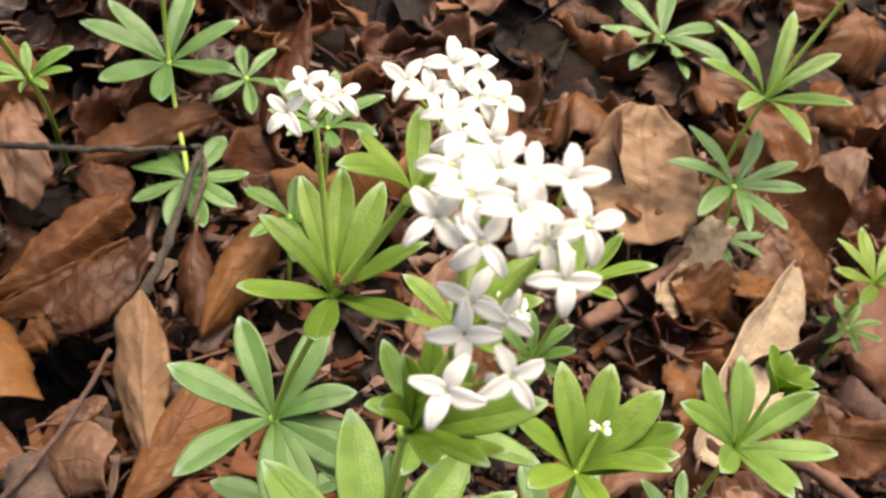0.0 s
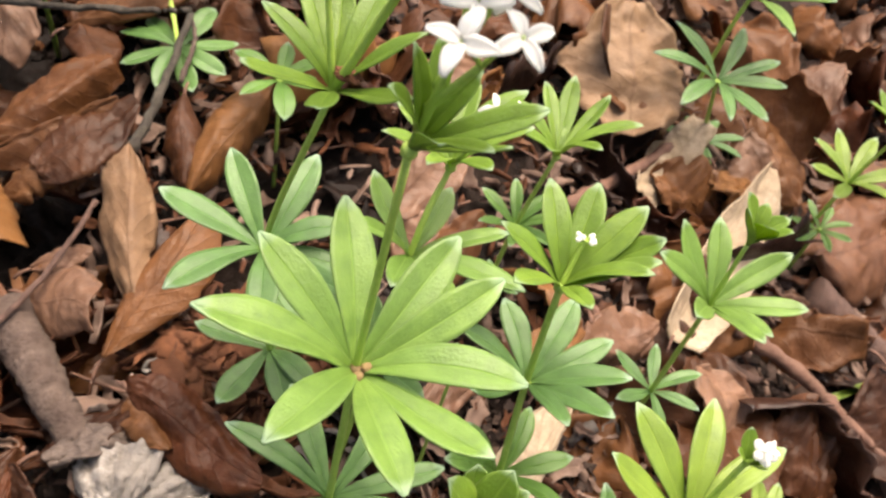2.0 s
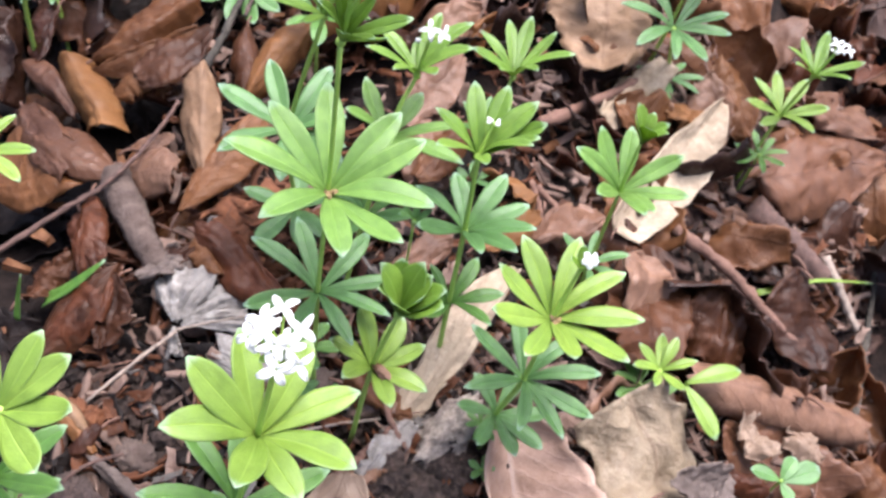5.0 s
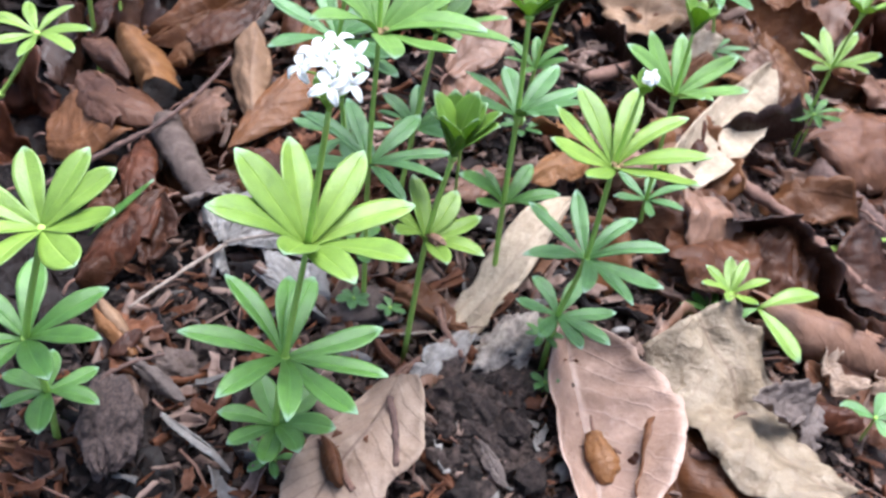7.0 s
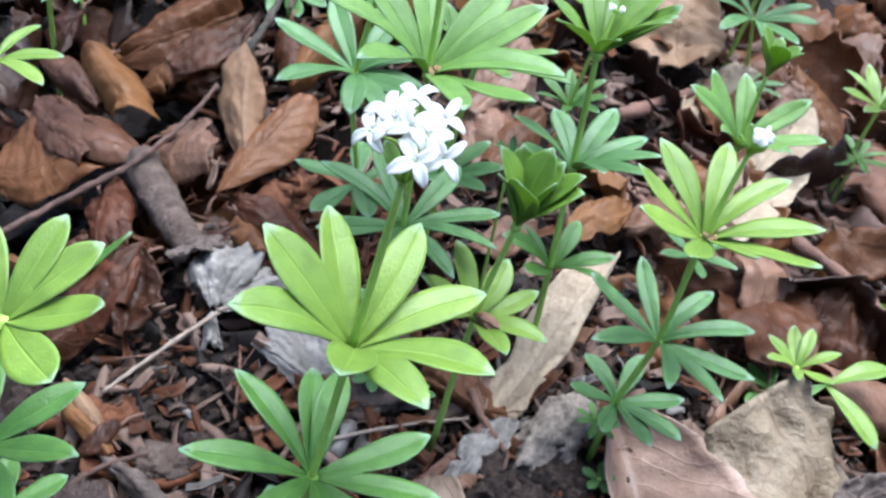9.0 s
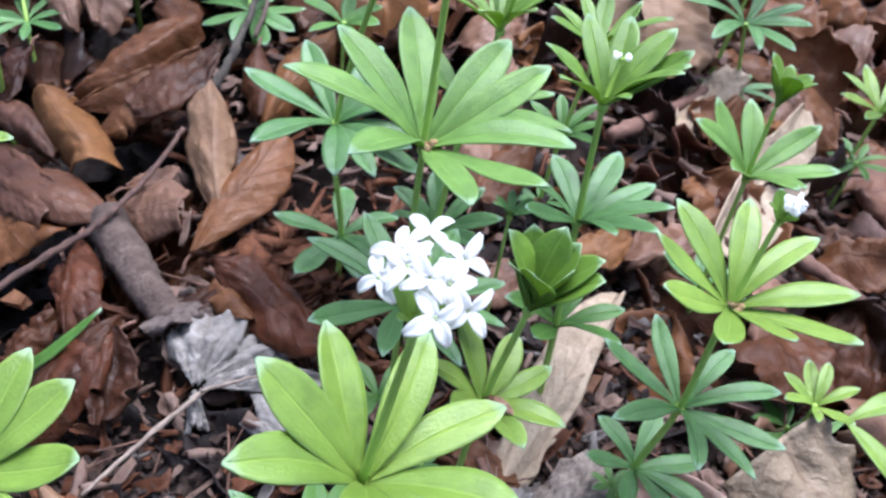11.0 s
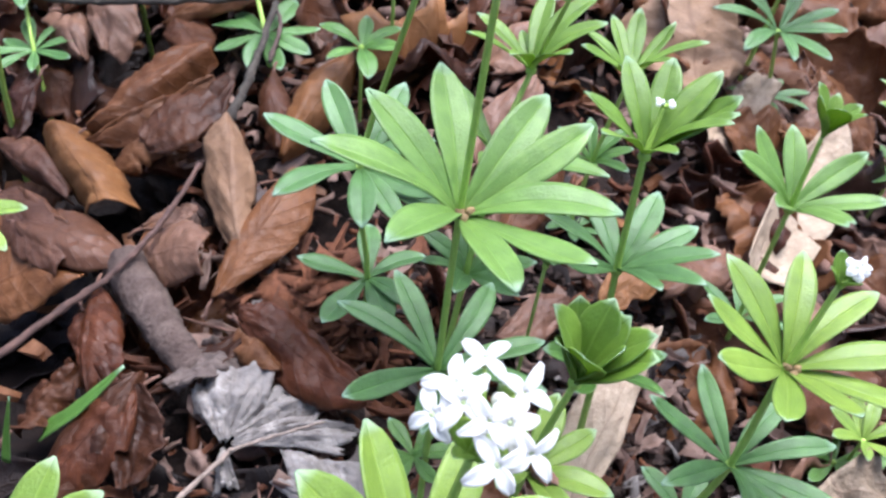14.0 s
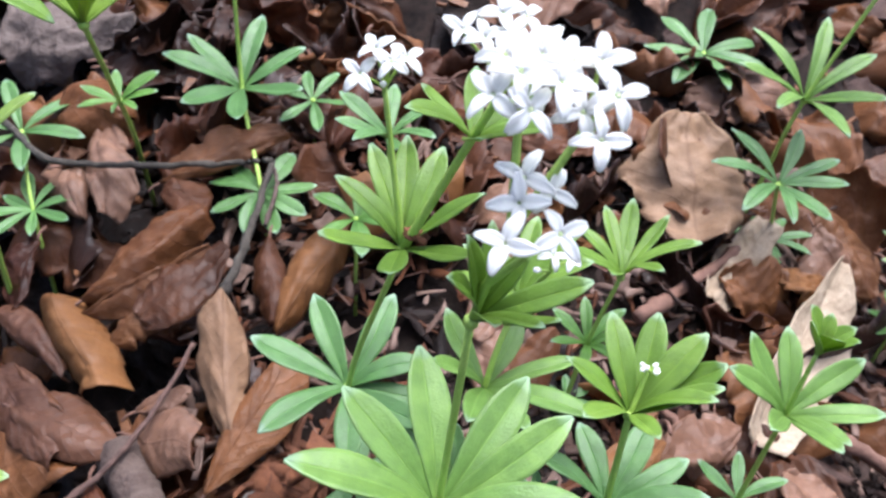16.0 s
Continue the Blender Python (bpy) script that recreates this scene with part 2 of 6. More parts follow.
CHIP = rough_material("wood_chips", (0.22, 0.085, 0.036), (0.12, 0.042, 0.018), 220, 0.0008, 0.75, 0.3, island=True)
TWIG = rough_material("twig_bark", (0.15, 0.083, 0.062), (0.06, 0.032, 0.024), 260, 0.0008, 0.7, 0.4)
TWIG_DARK = rough_material("mossy_twig_bark", (0.105, 0.088, 0.066), (0.030, 0.022, 0.017), 300, 0.0011, 0.75, 0.35)
TWIG_RED = rough_material("reddish_twig", (0.21, 0.11, 0.075), (0.115, 0.055, 0.035), 260, 0.0006, 0.65, 0.4)
STRAW = rough_material("pale_straw", (0.36, 0.28, 0.22), (0.20, 0.145, 0.11), 300, 0.0004, 0.6, 0.35)
BARK = rough_material("grey_bark", (0.17, 0.122, 0.098), (0.075, 0.048, 0.038), 120, 0.0022, 0.85, 0.3)
ROTTEN = rough_material("rotten_wood", (0.74, 0.61, 0.49), (0.17, 0.125, 0.105), 260, 0.002, 0.85, 0.25)


# ---- building blocks ----
def smooth_mesh(name, verts, faces, material, uvs=None):
    me = bpy.data.meshes.new(name)
    me.from_pydata([tuple(v) for v in verts], [], faces)
    me.materials.append(material)
    if uvs is not None:
        layer = me.uv_layers.new(name="UVMap")
        for loop in me.loops:
            layer.data[loop.index].uv = uvs[loop.vertex_index]
    me.polygons.foreach_set("use_smooth", [True] * len(me.polygons))
    me.update()
    return me


def child(name, me, parent, m, label=""):
    ob = new(name, me)
    ob.parent = parent
    ob.matrix_basis = m
    return tagged(ob, label=label)


def sheet(ns, nt, shape, thick):
    """A closed thin sheet: shape(s, t) gives the place of its middle for s in 0..1 and t in -1..1."""
    grid = np.array([[shape(i / ns, 2 * j / nt - 1) for j in range(nt + 1)] for i in range(ns + 1)])
    du = np.gradient(grid, axis=0)
    dv = np.gradient(grid, axis=1)
    nor = np.cross(du, dv)
    nor /= np.maximum(np.linalg.norm(nor, axis=2, keepdims=True), 1e-9)
    top, low = grid + nor * thick / 2, grid - nor * thick / 2
    verts = np.concatenate([top.reshape(-1, 3), low.reshape(-1, 3)])
    one = [(i / ns, j / nt) for i in range(ns + 1) for j in range(nt + 1)]
    w, half = nt + 1, (ns + 1) * (nt + 1)
    faces = []
    for i in range(ns):
        for j in range(nt):
            a, b, c, d = i * w + j, (i + 1) * w + j, (i + 1) * w + j + 1, i * w + j + 1
            faces.append((a, b, c, d))
            faces.append((half + d, half + c, half + b, half + a))
        for a, b in ((i * w, (i + 1) * w), ((i + 1) * w + nt, i * w + nt)):
            faces.append((b, a, half + a, half + b))
    for j in range(nt):
        a, b = j, j + 1
        faces.append((a, b, half + b, half + a))
        a, b = ns * w + j + 1, ns * w + j
        faces.append((a, b, half + b, half + a))
    return verts, faces, one + one


def tube(points, radii, sides=7, rng=None, lumpy=0.0):
    """A tapered round rod along points."""
    pts = [Vector(p) for p in points]
    verts, faces = [], []
    side = Vector((1, 0.2, 0.1))
    for k, p in enumerate(pts):
        along = (pts[min(k + 1, len(pts) - 1)] - pts[max(k - 1, 0)]).normalized()
        u = (side - along * side.dot(along)).normalized()
        v = along.cross(u)
        for i in range(sides):
            a = 2 * math.pi * i / sides
            r = radii[k] * (1 + (rng.uniform(-lumpy, lumpy) if rng else 0))
            verts.append(p + (u * math.cos(a) + v * math.sin(a)) * r)
    for k in range(len(pts) - 1):
        for i in range(sides):
            j = (i + 1) % sides
            faces.append((k * sides + i, k * sides + j, (k + 1) * sides + j, (k + 1) * sides + i))
    faces.append(tuple(reversed(range(sides))))
    faces.append(tuple(range((len(pts) - 1) * sides, len(pts) * sides)))
    return verts, faces


def joined(pieces):
    verts, faces = [], []
    for v, f in pieces:
        base = len(verts)
        verts += list(v)
        faces += [tuple(i + base for i in face) for face in f]
    return verts, faces


def bent(points, per=6):
    """A smooth line through the points."""
    pts = [Vector(p) for p in points]
    full = [pts[0] * 2 - pts[1]] + pts + [pts[-1] * 2 - pts[-2]]
    line = []
    for i in range(1, len(full) - 2):
        a, b, c, d = full[i - 1:i + 3]
        for k in range(per):
            t = k / per
            line.append(0.5 * (2 * b + (c - a) * t + (2 * a - 5 * b + 4 * c - d) * t * t + (3 * b - a - 3 * c + d) * t ** 3))
    return line + [pts[-1]]


def ground_height(x, y):
    """The gentle swell of the forest floor round the plants, level further out."""
    u, v = max(-0.24, min(0.24, x)), max(-0.2, min(0.5, y))
    return -0.012 + 0.09 * v + 0.10 * max(0.0, v - 0.1) - 0.04 * u - 0.9 * (u + 0.05) ** 2


# ---- ground ----
def build_ground():
    rings = [0.0]
    r = 0.006
    while rings[-1] < 80:
        rings.append(rings[-1] + r)
        r *= 1.055
    turns = 120
    verts, faces = [(0, 0.1, ground_height(0, 0.1) - 0.006)], []
    for q in rings[1:]:
        for i in range(turns):
            a = 2 * math.pi * i / turns
            x, y = q * math.cos(a), 0.1 + q * math.sin(a)
            near = max(0.0, 1 - q / 1.2)
            lump = noise.noise((x * 38, y * 38, 0)) * 0.005 + noise.noise((x * 110, y * 110, 3)) * 0.0022
            far = noise.noise((x * 0.3, y * 0.3, 5)) * min(0.3, q * 0.04)
            verts.append((x, y, ground_height(x, y) - 0.008 - 0.042 * max(0.0, min(1.0, -(x + 0.04) * 12, (y - 0.0) * 14)) * near + lump * near + far))
    for i in range(turns):
        faces.append((0, 1 + i, 1 + (i + 1) % turns))
    for k in range(len(rings) - 2):
        for i in range(turns):
            j = (i + 1) % turns
            a, b = 1 + k * turns, 1 + (k + 1) * turns
            faces.append((a + i, b + i, b + j, a + j))
    ob = new("ground", smooth_mesh("ground", verts, faces, SOIL))
    tagged(ob, "dark crumbly forest soil under fallen leaves", "ground", kind="structure")


build_ground()


# ---- green plants ----
def leaf_mesh(name, wide, arch, material, seed, droop=0.0):
    """A lance-shaped leaf blade, one long: foot at the origin, tip on the x axis."""
    rng = random.Random(seed)
    skew, ripple, ph = rng.uniform(-0.03, 0.03), rng.uniform(0.004, 0.012), rng.uniform(0, 6)
    cup = rng.uniform(0.10, 0.22)

    def shape(s, t):
        half = 0.5 * wide * (0.13 + 0.87 * math.sin(math.pi * min(1, s ** 1.5)) ** 0.68) if s < 0.985 else 0.5 * wide * 0.10
        if s > 0.985:
            half = 0.012
        half = max(half * (1 - 0.35 * max(0, s - 0.9) / 0.1), 0.012)
        y = t * half
        z = arch * 4 * s * (1 - s) + droop * s * s * (s - 1) + cup * abs(t) ** 1.6 * half - 0.010 * (1 - min(1, abs(t) * 5))
        z += ripple * math.sin(9 * s + ph) * t
        return (s, y + skew * math.sin(math.pi * s), z)

    v, f, uv = sheet(12, 8, shape, 0.011)
    return smooth_mesh(name, v, f, material, uv)


LEAVES = {}


def leaf_for(tone, wide, pick):
    key = (tone, round(wide, 2), pick)
    if key not in LEAVES:
        LEAVES[key] = leaf_mesh("leaf", wide, (0.05, 0.085, 0.03, 0.11)[pick], GREEN[tone], int(wide * 100) * 4 + pick, (0.0, 0.1, 0.25, 0.05)[pick])
    return LEAVES[key]


def petal_mesh():
    def shape(s, t):
        half = 0.5 * 0.46 * math.sin(math.pi * (0.13 + 0.82 * s)) ** 0.85
        z = 0.16 * math.sin(math.pi * s * 0.8) - 0.30 * s ** 2.2 + 0.10 * abs(t) ** 2
        return (0.08 + 0.92 * s, t * half, z)

    v, f, uv = sheet(8, 6, shape, 0.09)
    return smooth_mesh("petal", v, f, PETAL, uv)


PETAL_MESH = petal_mesh()
TUBE_MESH = smooth_mesh("flower", *tube([(0, 0, -0.55), (0, 0, -0.42), (0, 0, -0.25), (0, 0, -0.02), (0, 0, 0.06)], [0.06, 0.13, 0.09, 0.13, 0.10], 8), CALYX)


def bud_mesh():
    bm = bmesh.new()
    bmesh.ops.create_icosphere(bm, subdivisions=2, radius=0.30)
    for v in bm.verts:
        four = 1 + 0.10 * math.cos(4 * math.atan2(v.co.y, v.co.x))
        v.co.x, v.co.y, v.co.z = v.co.x * four, v.co.y * four, v.co.z * 1.45 + 0.1
    me = bpy.data.meshes.new("bud")
    bm.to_mesh(me)
    bm.free()
    me.materials.append(PETAL)
    me.polygons.foreach_set("use_smooth", [True] * len(me.polygons))
    return me


BUD_MESH = bud_mesh()


def facing(way, spin):
    q = Vector(way).normalized().to_track_quat("Z", "Y").to_matrix().to_4x4()
    return q @ pose(0, 0, 0, 0, 0, spin)


class Plant:
    """One woodruff plant: an Empty at its foot, with stem, leaves and flowers as parts."""

    def __init__(self, nodes, label, seed, thick=0.0011):
        """nodes: the places of its leaf rings from the top down; the stem goes on into the ground."""
        self.rng = random.Random(seed)
        top = [Vector(p) for p in nodes]
        last = top[-1]
        lean = (top[0] - last).normalized() if len(top) > 1 else Vector((0.05, 0, 1))
        drop = last.z - ground_height(last.x, last.y) + 0.006
        drop += 0.03 if last.x < -0.04 else 0.004
        foot = last - Vector((lean.x * drop * 0.5, lean.y * drop * 0.5, drop))
        self.foot = foot
        self.root = tagged(new("woodruff_plant"), label, "plant", "woodruff plants")
        self.root.location = self.foot
        line = bent([foot] + top[::-1], 5)
        n = len(line)
        radii = [thick * (1.05 - 0.3 * i / n) for i in range(n)]
        self.rod("stem", line, radii, STEM)
        for p in top[:-1] if len(top) > 1 else top:
            self.knot(p, thick)

    def local(self, p):
        return Vector(p) - self.foot

    def rod(self, name, line, radii, material, parent=None):
        v, f = tube([self.local(p) for p in line], radii, 7)
        child(name, smooth_mesh(name, v, f, material), parent or self.root, Matrix())

    def knot(self, p, thick):
        v, f = tube([self.local(p) + Vector((0, 0, d)) for d in (-0.0012, -0.0004, 0.0005, 0.0012)], [thick, thick * 1.5, thick * 1.45, thick * 0.9], 8)
        child("node", smooth_mesh("node", v, f, STEM), self.root, Matrix())

    def whorl(self, centre, tilt, rise, leaves, tone="mid", wide=0.26):
        """A ring of leaves: (bearing, length in mm, extra rise) for each."""
        axis = Vector((tilt[0], tilt[1], 1)).normalized()
        u = (Vector((1, 0, 0)) - axis * axis.x).normalized()
        frame3 = Matrix((u, axis.cross(u), axis)).transposed().to_4x4()
        for bearing, length, extra in leaves:
            me = leaf_for(tone, wide, self.rng.randrange(4))
            k = length / 1000
            turn = pose(0, 0, 0, 0, 0, bearing) @ pose(0, 0, 0, 0, -(rise + extra), 0) @ pose(0, 0, 0, self.rng.uniform(-14, 14), 0, 0)
            m = Matrix.Translation(self.local(centre)) @ frame3 @ turn @ Matrix.Diagonal((k, k * self.rng.uniform(0.9, 1.1), k, 1))
            child("leaf", me, self.root, m)

    def scale(self, p, size=0.0011):
        """Withered scales round a node."""
        for k in range(3):
            a = 2.1 * k + self.rng.uniform(0, 1)
            q = self.local(p) + Vector((math.cos(a), math.sin(a), 0.5)) * size
            v, f = tube([q, q + Vector((0.0006, 0, 0.0006)), q + Vector((0.0012, 0.0004, 0.0009))], [size * 0.9, size * 0.8, size * 0.3], 6, self.rng, 0.2)
            child("dry_scale", smooth_mesh("dry_scale", v, f, NODE), self.root, Matrix(), "withered brown scale")

    def stalk(self, a, b, thick=0.0004, bow=(0, 0, 0.002)):
        a, b = Vector(a), Vector(b)
        mid = (a + b) / 2 + Vector(bow)
        line = bent([a, mid, b], 4)
        self.rod("flower_stalk", line, [thick * (1.1 - 0.35 * i / len(line)) for i in range(len(line))], STEM)

    def flower(self, p, way, size=0.0042, spin=None, openness=0.0):
        base = Matrix.Translation(self.local(p)) @ facing(way, self.rng.uniform(0, 90) if spin is None else spin) @ Matrix.Diagonal((size, size, size, 1))
        fl = child("flower", TUBE_MESH, self.root, base, "small white four-petalled flower")
        for i in range(4):
            lift = self.rng.uniform(-12, 10) + openness
            w = self.rng.uniform(0.88, 1.1)
            child("petal", PETAL_MESH, fl, pose(0, 0, 0, 0, 0, 90 * i + self.rng.uniform(-8, 8)) @ pose(0, 0, 0, self.rng.uniform(-15, 15), -lift, 0) @ Matrix.Diagonal((self.rng.uniform(0.9, 1.08), w, 1, 1)))

    def bud(self, p, way, size=0.0024):
        child("bud", BUD_MESH, self.root, Matrix.Translation(self.local(p)) @ facing(way, 0) @ Matrix.Diagonal((size, size, size, 1)), "closed white flower bud")

    def head(self, node, heart, blooms, size=0.0042, buds=2):
        """A flower head: blooms are places; stalks run from the node over the heart to each."""
        node, heart = Vector(node), Vector(heart)
        self.stalk(node, heart, 0.0007, (0, 0, 0))
        for i, b in enumerate(blooms):
            b = Vector(b)
            away = b - heart
            out = away.normalized() * 0.6 + Vector((0, -0.62, 0.68))
            way = out.normalized()
            self.stalk(heart, b - way * size * 0.5, 0.00035, (0, 0, 0.0005))
            self.flower(b, way, size * self.rng.uniform(0.92, 1.08), openness=self.rng.uniform(-8, 22))
        for i in range(buds):
            p = heart + Vector((self.rng.uniform(-1, 1), self.rng.uniform(-1, 0.6), self.rng.uniform(0.3, 1))) * (0.004 if blooms else 0.0017)
            self.stalk(heart, p, 0.0003, (0, 0, 0))
            self.bud(p, (p - heart), 0.0024 if blooms else 0.0020)


p = Plant([(-0.0306, 0.0078, 0.1566), (-0.0331, 0.0073, 0.0961), (-0.0344, 0, 0.0523)], "tall flowering woodruff with a broad white flower head", 1, 0.0009)
p.whorl((-0.0306, 0.0078, 0.1566), (0.3, -0.17), 58, [(7, 21.0, -8), (55, 16.1, 8), (106, 17.5, 0), (157, 19.0, 8), (201, 18.2, 0), (261, 18.5, 0), (306, 18.5, 0), (328, 18.0, -3)], "young", 0.22)
p.whorl((-0.0331, 0.0073, 0.0961), (0.13, -0.06), 26, [(35, 34.0, 4), (60, 33.7, 1), (107, 34.4, 1), (145, 32.6, 2), (183, 35.6, 0), (238, 33.3, 4), (288, 32.5, -1), (322, 33.8, -1), (356, 33.4, -5)], "soft", 0.25)
p.whorl((-0.0344, 0, 0.0523), (0.13, 0.02), 13, [(22, 27.6, -2), (66, 28.8, -1), (121, 27.5, 3), (158, 28.9, -1), (217, 27.4, 0), (262, 24.7, 5), (310, 24.4, -4), (348, 26.3, 0)], "blue", 0.22)
p.scale((-0.0321, 0.0063, 0.0971), 0.0013)
p.stalk((-0.0306, 0.0078, 0.1566), (-0.0266, 0.0058, 0.1786), 0.0007, (0, 0, 0))
p.head((-0.0266, 0.0058, 0.1786), (-0.0272, 0.0122, 0.1938), [(-0.0264, 0.005, 0.2001), (-0.0309, 0.008, 0.1998), (-0.0279, 0.0085, 0.2031), (-0.023, 0.0075, 0.2026), (-0.0253, 0.0127, 0.203), (-0.0299, 0.0134, 0.202)], 0.0044, 3)
p.head((-0.0266, 0.0058, 0.1786), (-0.0184, 0.0119, 0.1924), [(-0.0174, 0.0039, 0.1972), (-0.0197, 0.0073, 0.1987), (-0.0158, 0.0081, 0.201), (-0.0179, 0.0122, 0.2031), (-0.0214, 0.0129, 0.2022)], 0.0042, 2)
p.head((-0.0296, 0.0078, 0.1646), (-0.0242, 0.0029, 0.1773), [(-0.0277, -0.0023, 0.1843), (-0.0207, 0.0002, 0.1843)], 0.0044, 1)
p.head((-0.0286, 0.0078, 0.1686), (-0.0247, 0.0097, 0.1798), [(-0.0258, 0.0079, 0.1868), (-0.0221, 0.0075, 0.1853), (-0.0261, 0.0047, 0.1852)], 0.0042, 1)
p.whorl((-0.0384, -0.002, 0.0163), (0.05, 0), 8, [(63, 13.3, -4), (127, 12.7, -2), (191, 12.2, 0), (244, 11.6, 2), (308, 11.0, 4), (12, 14.4, -3)], "old", 0.36)
p = Plant([(-0.0458, 0.0559, 0.1226), (-0.0609, 0.0639, 0.0575), (-0.0579, 0.0592, 0.0162)], "tall woodruff carrying two white flower heads", 2, 0.001)
p.whorl((-0.0458, 0.0559, 0.1226), (-0.02, -0.02), 35, [(8, 24.2, 8), (69, 25.2, -1), (93, 26.8, -3), (116, 25.2, 0), (153, 22.1, 3), (210, 23.1, 0), (268, 24.7, 0), (326, 22.7, -5)], "young", 0.24)
p.whorl((-0.0609, 0.0639, 0.0575), (0.04, -0.14), 17, [(19, 22.8, 2), (70, 30.1, 0), (119, 28.6, 3), (165, 30.6, 1), (225, 30.2, 0), (278, 25.8, -5), (331, 27.8, 0)], "blue", 0.29)
p.whorl((-0.0579, 0.0592, 0.0162), (0, 0.03), 7, [(32, 20.7, -3), (95, 22.3, 0), (170, 23.2, 1), (243, 23.9, -2), (292, 22.7, 0), (317, 21.2, 4)], "blue", 0.36)
p.stalk((-0.0458, 0.0559, 0.1226), (-0.0276, 0.052, 0.1706), 0.0010, (0, 0, 0))
p.whorl((-0.0327, 0.0531, 0.1572), (0.05, 0), 35, [(29, 15.9, -4), (93, 15.2, -2), (157, 14.4, 0), (210, 18.8, 2), (274, 18.1, 4), (338, 17.4, -3)], "young", 0.3)
p.head((-0.0327, 0.0531, 0.1572), (-0.0276, 0.052, 0.1706), [(-0.0359, 0.0517, 0.1818), (-0.0321, 0.0498, 0.1818), (-0.0292, 0.0531, 0.1849), (-0.0252, 0.0526, 0.1848), (-0.0214, 0.0486, 0.1828), (-0.0248, 0.0487, 0.1827), (-0.0276, 0.0415, 0.1815), (-0.0227, 0.0412, 0.1815), (-0.0291, 0.0451, 0.1819)], 0.0044, 3)
p.head((-0.0458, 0.0559, 0.1226), (-0.0511, 0.0658, 0.1584), [(-0.0528, 0.0649, 0.1682), (-0.0495, 0.063, 0.1668), (-0.0554, 0.0619, 0.1641), (-0.0469, 0.0654, 0.1664)], 0.0042, 1)
p.whorl((-0.0609, 0.0639, 0.0575), (0, 0), 1, [(-6, 22.6, 0)], "blue", 0.27)
p.whorl((-0.0609, 0.0639, 0.0575), (0, 0), 0, [(-34, 32.1, 0)], "blue", 0.27)
p.whorl((-0.0609, 0.0639, 0.0575), (0, 0), 1, [(-57, 26.6, 0)], "blue", 0.27)
p.whorl((-0.0609, 0.0639, 0.0575), (0, 0), 7, [(30, 19.9, 0)], "blue", 0.27)
p = Plant([(-0.0367, -0.0619, 0.0714), (-0.0427, -0.0697, 0.0341), (-0.0463, -0.0731, 0.0053)], "flowering woodruff with bright green leaf rings", 3, 0.0011)
p.whorl((-0.0367, -0.0619, 0.0714), (0.22, 0.03), 30, [(34, 31.0, -6), (77, 31.0, 4), (123, 30.8, 2), (163, 31.7, 6), (204, 30.8, -3), (265, 29.4, 9), (308, 28.1, -2), (345, 31.3, -3)], "mid", 0.31)
p.whorl((-0.0427, -0.0697, 0.0341), (0.16, 0.05), 13, [(0, 30.2, -4), (34, 30.0, -2), (90, 28.2, 3), (105, 28.4, -2), (144, 31.2, 2), (193, 30.6, 0), (245, 28.4, 2), (287, 28.5, 3), (326, 30.3, -1)], "old", 0.25)
p.whorl((-0.0463, -0.0731, 0.0053), (-0, 0.07), 14, [(56, 17.4, -1), (124, 18.4, 1), (187, 17.9, 0), (231, 17.1, 0), (276, 18.1, 0), (312, 17.3, 4), (359, 19.4, -2)], "old", 0.42)
p.stalk((-0.0367, -0.0619, 0.0714), (-0.0298, -0.0608, 0.1155), 0.0009, (0, 0, 0))
p.whorl((-0.0298, -0.0608, 0.1155), (0.05, 0), 50, [(46, 8.8, -4), (140, 8.4, -2), (234, 8.0, 0), (317, 7.6, 2)], "young", 0.42)
p.head((-0.0298, -0.0608, 0.1155), (-0.0288, -0.0598, 0.1225), [(-0.0358, -0.0616, 0.1265), (-0.0333, -0.0581, 0.1288), (-0.0294, -0.0544, 0.1297), (-0.0242, -0.0588, 0.1291), (-0.0273, -0.0687, 0.1273), (-0.023, -0.0662, 0.1269), (-0.0288, -0.0644, 0.1306), (-0.0259, -0.0633, 0.1287), (-0.0319, -0.0608, 0.1286)], 0.0044, 3)
p.whorl((-0.0483, -0.0751, -0.0107), (0.05, 0), 10, [(80, 9.6, -4), (156, 9.2, -2), (232, 8.8, 0), (297, 8.4, 2), (13, 8.0, 4)], "old", 0.4)
p = Plant([(0.0426, -0.0029, 0.0679), (0.0407, -0.006, 0.0315), (0.0355, -0.0074, 0.0039)], "woodruff with a few opening white flowers", 4, 0.0011)
p.whorl((0.0426, -0.0029, 0.0679), (0.09, 0), 28, [(1, 29.4, -5), (38, 28.2, 1), (82, 28.4, 3), (128, 28.7, 1), (162, 26.2, 2), (204, 26.7, 0), (247, 27.3, -2), (282, 26.7, 7), (322, 30.6, -2)], "mid", 0.27)
p.whorl((0.0407, -0.006, 0.0315), (0.11, -0.04), 17, [(12, 27.4, -1), (49, 23.3, 3), (106, 26.5, 0), (153, 26.8, 2), (209, 25.9, 0), (266, 25.0, 4), (304, 26.5, -3), (335, 27.4, -3)], "blue", 0.23)
p.whorl((0.0355, -0.0074, 0.0039), (0.12, 0.01), 15, [(8, 20.5, 2), (67, 19.2, 1), (131, 17.4, -2), (190, 17.5, 5), (249, 18.9, 3), (296, 19.5, -1), (328, 21.8, -4)], "blue", 0.34)
p.scale((0.0431, -0.0041, 0.0689), 0.0012)
p.stalk((0.0426, -0.0029, 0.0679), (0.0457, 0, 0.0932), 0.0008, (0, 0, 0))
p.whorl((0.0457, 0, 0.0932), (0.05, 0), 55, [(97, 7.8, -4), (191, 7.5, -2), (285, 7.1, 0), (8, 6.8, 2)], "young", 0.45)
